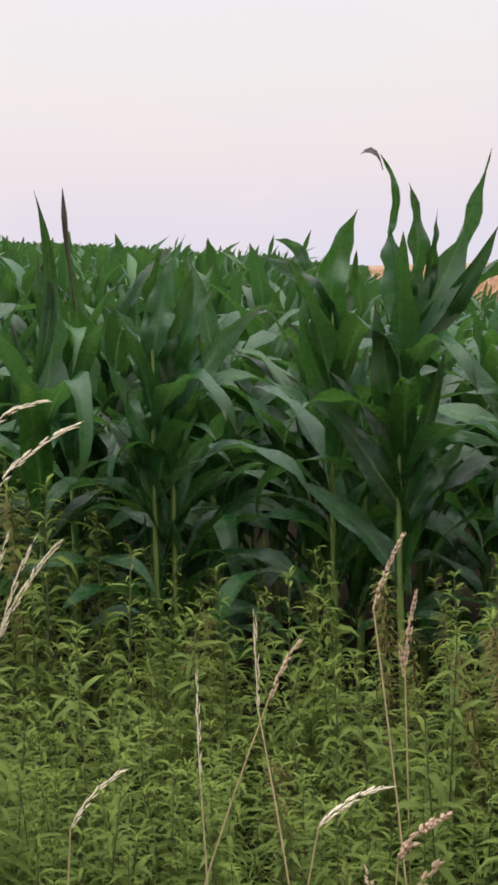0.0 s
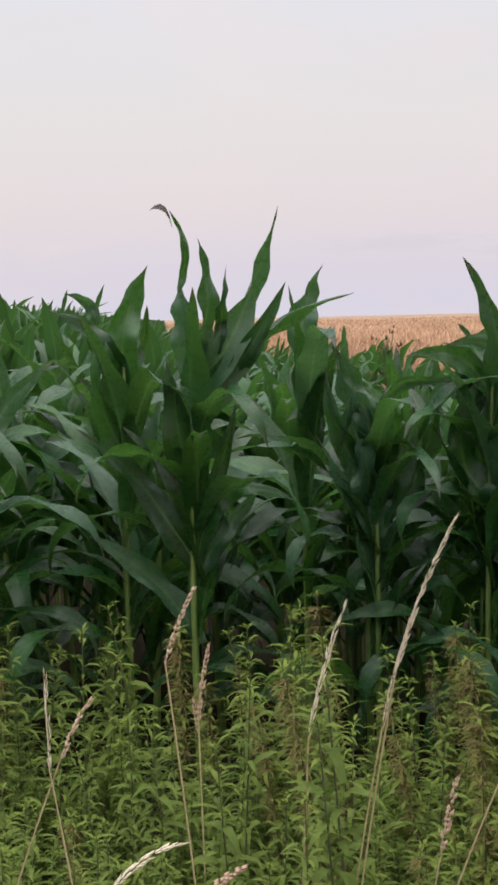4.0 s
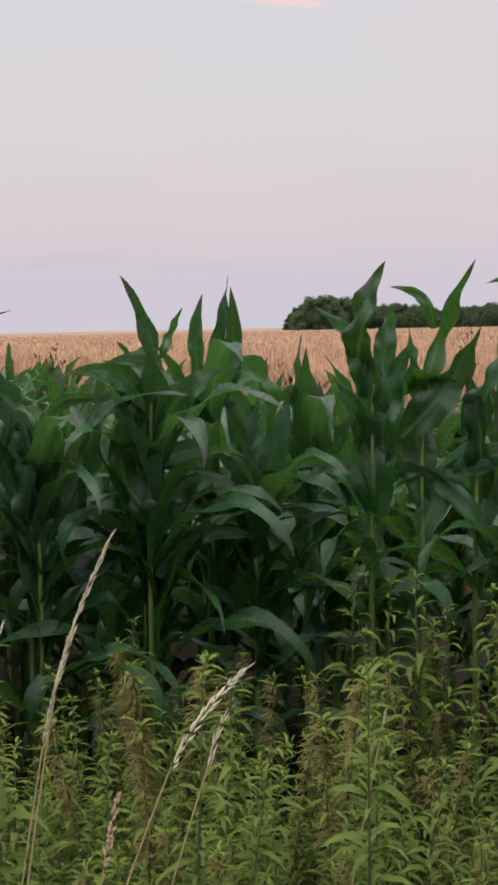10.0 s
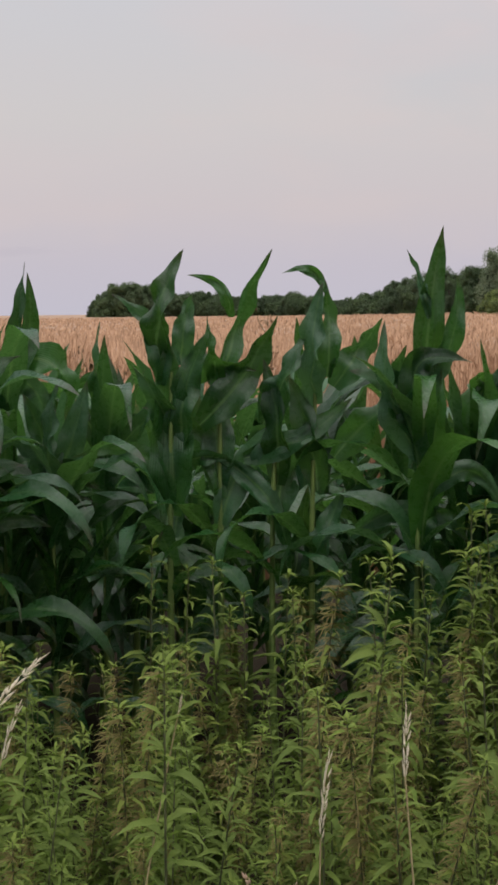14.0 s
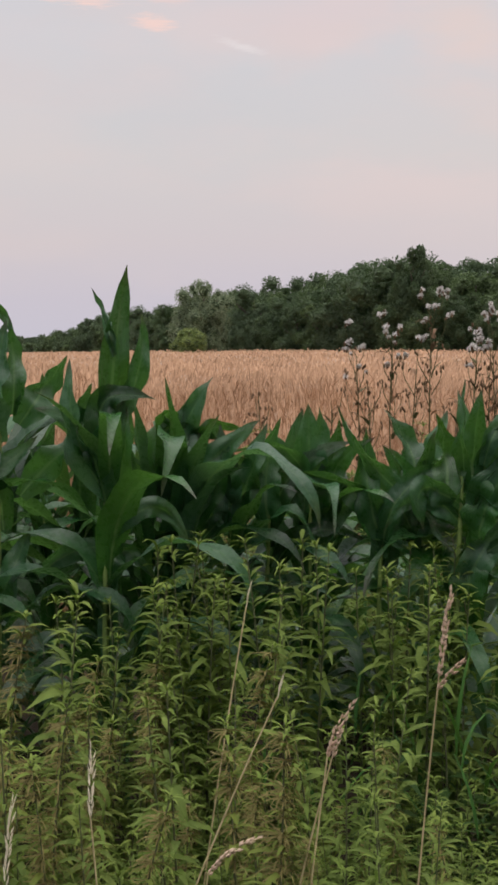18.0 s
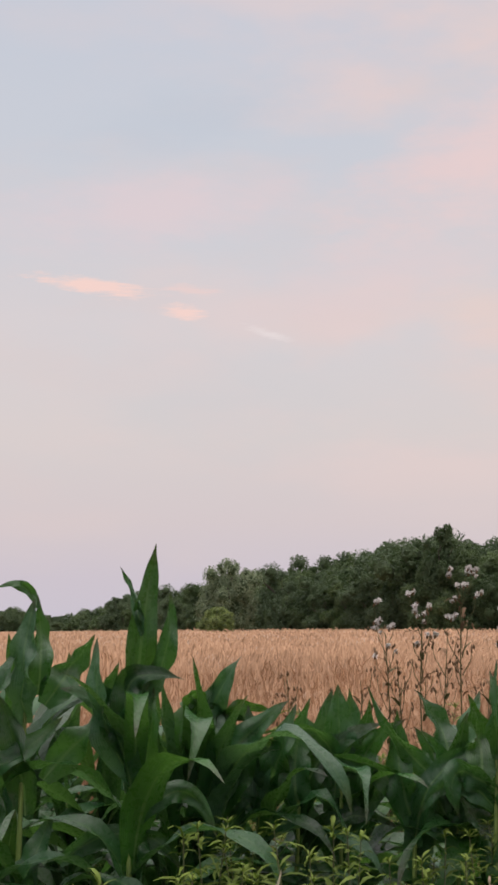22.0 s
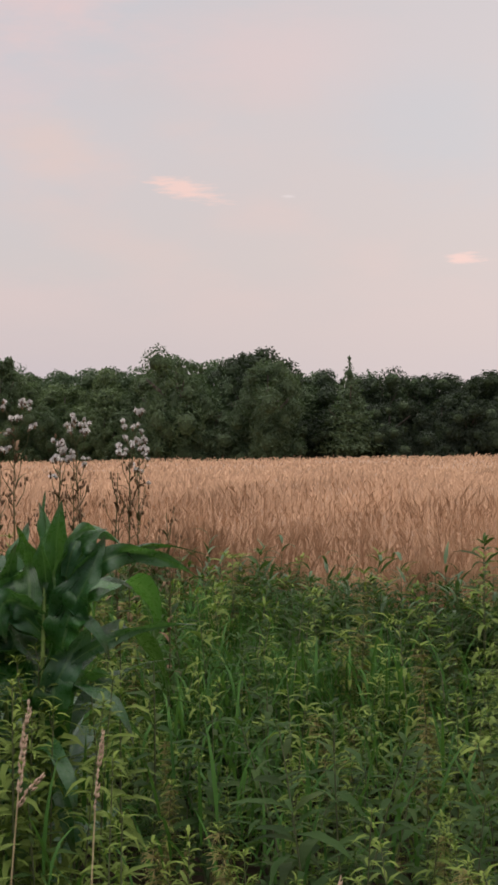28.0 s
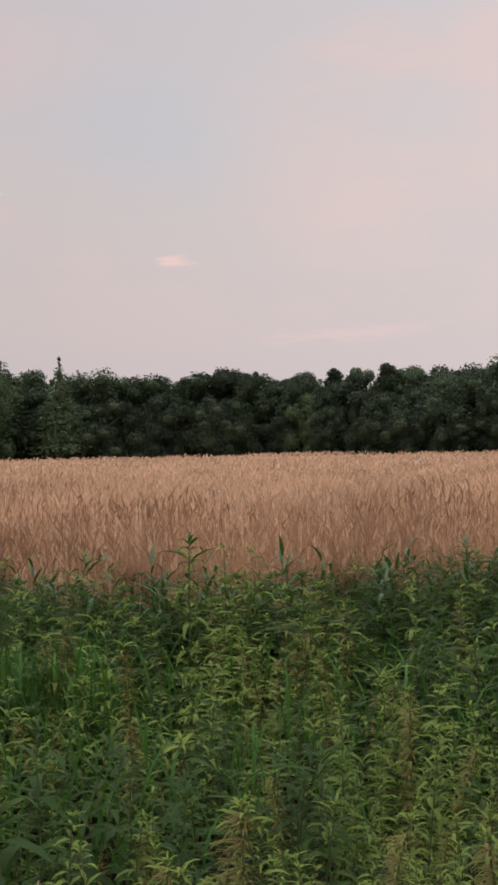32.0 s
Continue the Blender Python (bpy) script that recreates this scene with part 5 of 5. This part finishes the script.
def fluff_head():
    """A burst seed head: a small cup and a tuft of down."""
    s = Shape()
    s.tube([(0, 0, -0.012), (0, 0, 0.0), (0, 0, 0.012)], [0.003, 0.008, 0.006], 6, 1)
    for k in range(60):
        d = Vector((r.gauss(0, 1), r.gauss(0, 1), r.gauss(0.5, 0.8))).normalized()
        q = d.cross(Vector((0.2, 0.5, 0.8))).normalized() * 0.0035
        p, e = d * 0.004 + Vector((0, 0, 0.01)), d * r.uniform(0.012, 0.024) + Vector((0, 0, 0.012))
        s.poly([p - q * 0.3, p + q * 0.3, e + q, e - q], 0)
    return s.mesh("fluff", [M_FLUFF, M_THISTLE_BROWN], False)


def bud():
    s = Shape()
    s.tube([(0, 0, -0.01), (0, 0, 0.0), (0, 0, 0.012), (0, 0, 0.02)], [0.002, 0.007, 0.006, 0.002], 6)
    return s.mesh("bud", [M_THISTLE_BROWN])


r.seed(34)
FLUFFS, BUD = [fluff_head() for k in range(3)], bud()


def thistle(x, y, h, arms, fluffy):
    base = new("thistle")
    base.matrix_basis = turn_to((x, y, 0), r.uniform(0, 6), r.uniform(-0.04, 0.04))
    tagged(base, "tall withering thistle with white downy seed heads" if fluffy > 0.4 else "withering brown thistle with closed seed heads", "thistle", "thistles behind the corn")
    s = Shape()
    s.tube([(0, 0, -0.02), (0.01, 0, h * 0.4), (0, 0.012, h * 0.75), (0.01, 0, h * 0.97)], [0.005, 0.0042, 0.003, 0.0015], 6)
    child("stem", s.mesh("stem", [M_THISTLE]), base)
    for k in range(20):
        t = 0.3 + 0.62 * k / 19
        child("leaf", TH_LEAF[r.randrange(3)], base, turn_to((0.005, 0, h * t), 2.4 * k, r.uniform(-0.2, 0.5), r.uniform(0.45, 0.95)))
    arms += 4
    for k in range(arms):
        t = (0.7 if fluffy > 0.4 else 0.62) + 0.26 * k / max(1, arms - 1)
        a = 2.4 * k + r.uniform(-0.3, 0.3)
        ln = r.uniform(0.1, 0.2) * (1.35 - 0.6 * t)
        b = Shape()
        p0 = Vector((0.005, 0, h * t))
        p1 = p0 + Vector((math.cos(a) * ln * 0.36, math.sin(a) * ln * 0.36, ln * 0.6))
        p2 = p0 + Vector((math.cos(a) * ln * 0.45, math.sin(a) * ln * 0.45, ln))
        b.tube([p0, p1, p2], [0.0026, 0.002, 0.0015], 4)
        twig = child("branch", b.mesh("branch", [M_THISTLE]), base)
        for j in range(4):
            q = p2 + Vector((r.uniform(-0.024, 0.024), r.uniform(-0.024, 0.024), r.uniform(-0.02, 0.022)))
            if fluffy > 0.4 and r.random() < fluffy * (1.2 if k >= arms // 2 else 0.0):
                child("seed_head", FLUFFS[r.randrange(3)], twig, turn_to(q, r.uniform(0, 6), r.uniform(-0.5, 0.5), r.uniform(0.55, 0.85)), "white downy seed head")
            else:
                child("bud", BUD, twig, turn_to(q, r.uniform(0, 6), r.uniform(-0.6, 0.6), r.uniform(0.5, 0.9)), "brown closed bud")


for x, y, h, arms, fluffy in ((2.06, 6.6, 1.64, 7, 0.5), (2.2, 6.5, 1.72, 8, 0.5), (2.32, 6.62, 1.62, 7, 0.4), (2.39, 6.5, 1.88, 9, 0.75), (2.5, 6.3, 1.68, 8, 0.55), (2.62, 6.45, 1.55, 6, 0.3), (2.7, 6.37, 1.76, 9, 0.9),
                              (2.8, 6.25, 1.6, 6, 0.4), (2.88, 6.31, 1.77, 9, 0.9), (2.97, 6.4, 1.66, 7, 0.5), (1.62, 6.7, 1.44, 7, 0.0), (1.8, 6.7, 1.34, 6, 0.0), (2.0, 6.9, 1.4, 6, 0.1), (2.25, 6.9, 1.5, 7, 0.2), (2.6, 6.8, 1.45, 7, 0.2),
                              (-2.05, 7.6, 1.56, 7, 0.0), (-0.75, 7.9, 1.42, 7, 0.0), (-0.62, 7.8, 1.36, 6, 0.0), (0.25, 9.0, 1.66, 6, 0.0), (-0.3, 8.2, 1.5, 5, 0.0), (3.05, 6.2, 1.4, 6, 0.1)):
    thistle(x, y, h, arms, fluffy)

R_LEAF = [narrow_leaf(0.17, 0.026, b).mesh("reed_leaf", [M_REED]) for b in (0.6, 1.3, 2.0)]


def reed(x, y, h):
    base = new("reed")
    base.matrix_basis = turn_to((x, y, 0), r.uniform(0, 6), r.uniform(-0.08, 0.08))
    tagged(base, "dark green broad leaved reed rising before the barley", "reed", "reedy grasses at the barley edge")
    s = Shape()
    s.tube([(0, 0, -0.02), (0.01, 0, h * 0.5), (0, 0, h * 0.95)], [0.004, 0.003, 0.0015], 5)
    child("stem", s.mesh("stem", [M_REED]), base)
    for k in range(10):
        child("leaf", R_LEAF[r.randrange(3)], base, turn_to((0, 0, h * (0.5 + 0.47 * k / 9)), 2.6 * k, r.uniform(-0.1, 0.4), r.uniform(0.6, 1.1)))


for n in range(56):
    az = r.uniform(19, 52)
    d = barley_starts(az) - r.uniform(0.2, 1.1)
    reed(d * math.sin(radians(az)), d * math.cos(radians(az)), r.uniform(0.84, 1.08))
reed(3.67, 8.89, 1.12), reed(4.49, 8.51, 1.1), reed(4.89, 8.29, 1.05), reed(5.5, 5.98, 0.98), reed(4.14, 6.98, 0.95), reed(5.88, 5.6, 0.98)


def green_grass():
    """Lush blades between the weeds past the corner of the corn."""
    kinds = [arrays(narrow_leaf(0.34, 0.014, b)) for b in (0.3, 0.8, 1.3, 1.8)]
    placed = []
    for n in range(32000):
        az, d = r.uniform(10, 56), math.sqrt(r.uniform(3.6 ** 2, 10 ** 2))
        x, y = d * math.sin(radians(az)), d * math.cos(radians(az))
        if not weeds_reach(x, y) or y < 3.2 or r.random() > (0.95 if 19 < az < 36 and d > 6.1 else 0.1):
            continue
        h = 0.9 * (1 + 0.25 * noise.noise((x * 0.9, y * 0.9, 1.0)))
        placed.append((kinds[r.randrange(4)], turn_to((x, y, h * r.uniform(0.15, 0.66)), r.uniform(0, 6.28), r.uniform(-0.45, 0.05), r.uniform(0.6, 1.0))))
    tagged(new("green_grass", gathered("green_grass", [M_GRASS], placed)), "lush dark green grass among the weeds", "grass", kind="stuff")


green_grass()
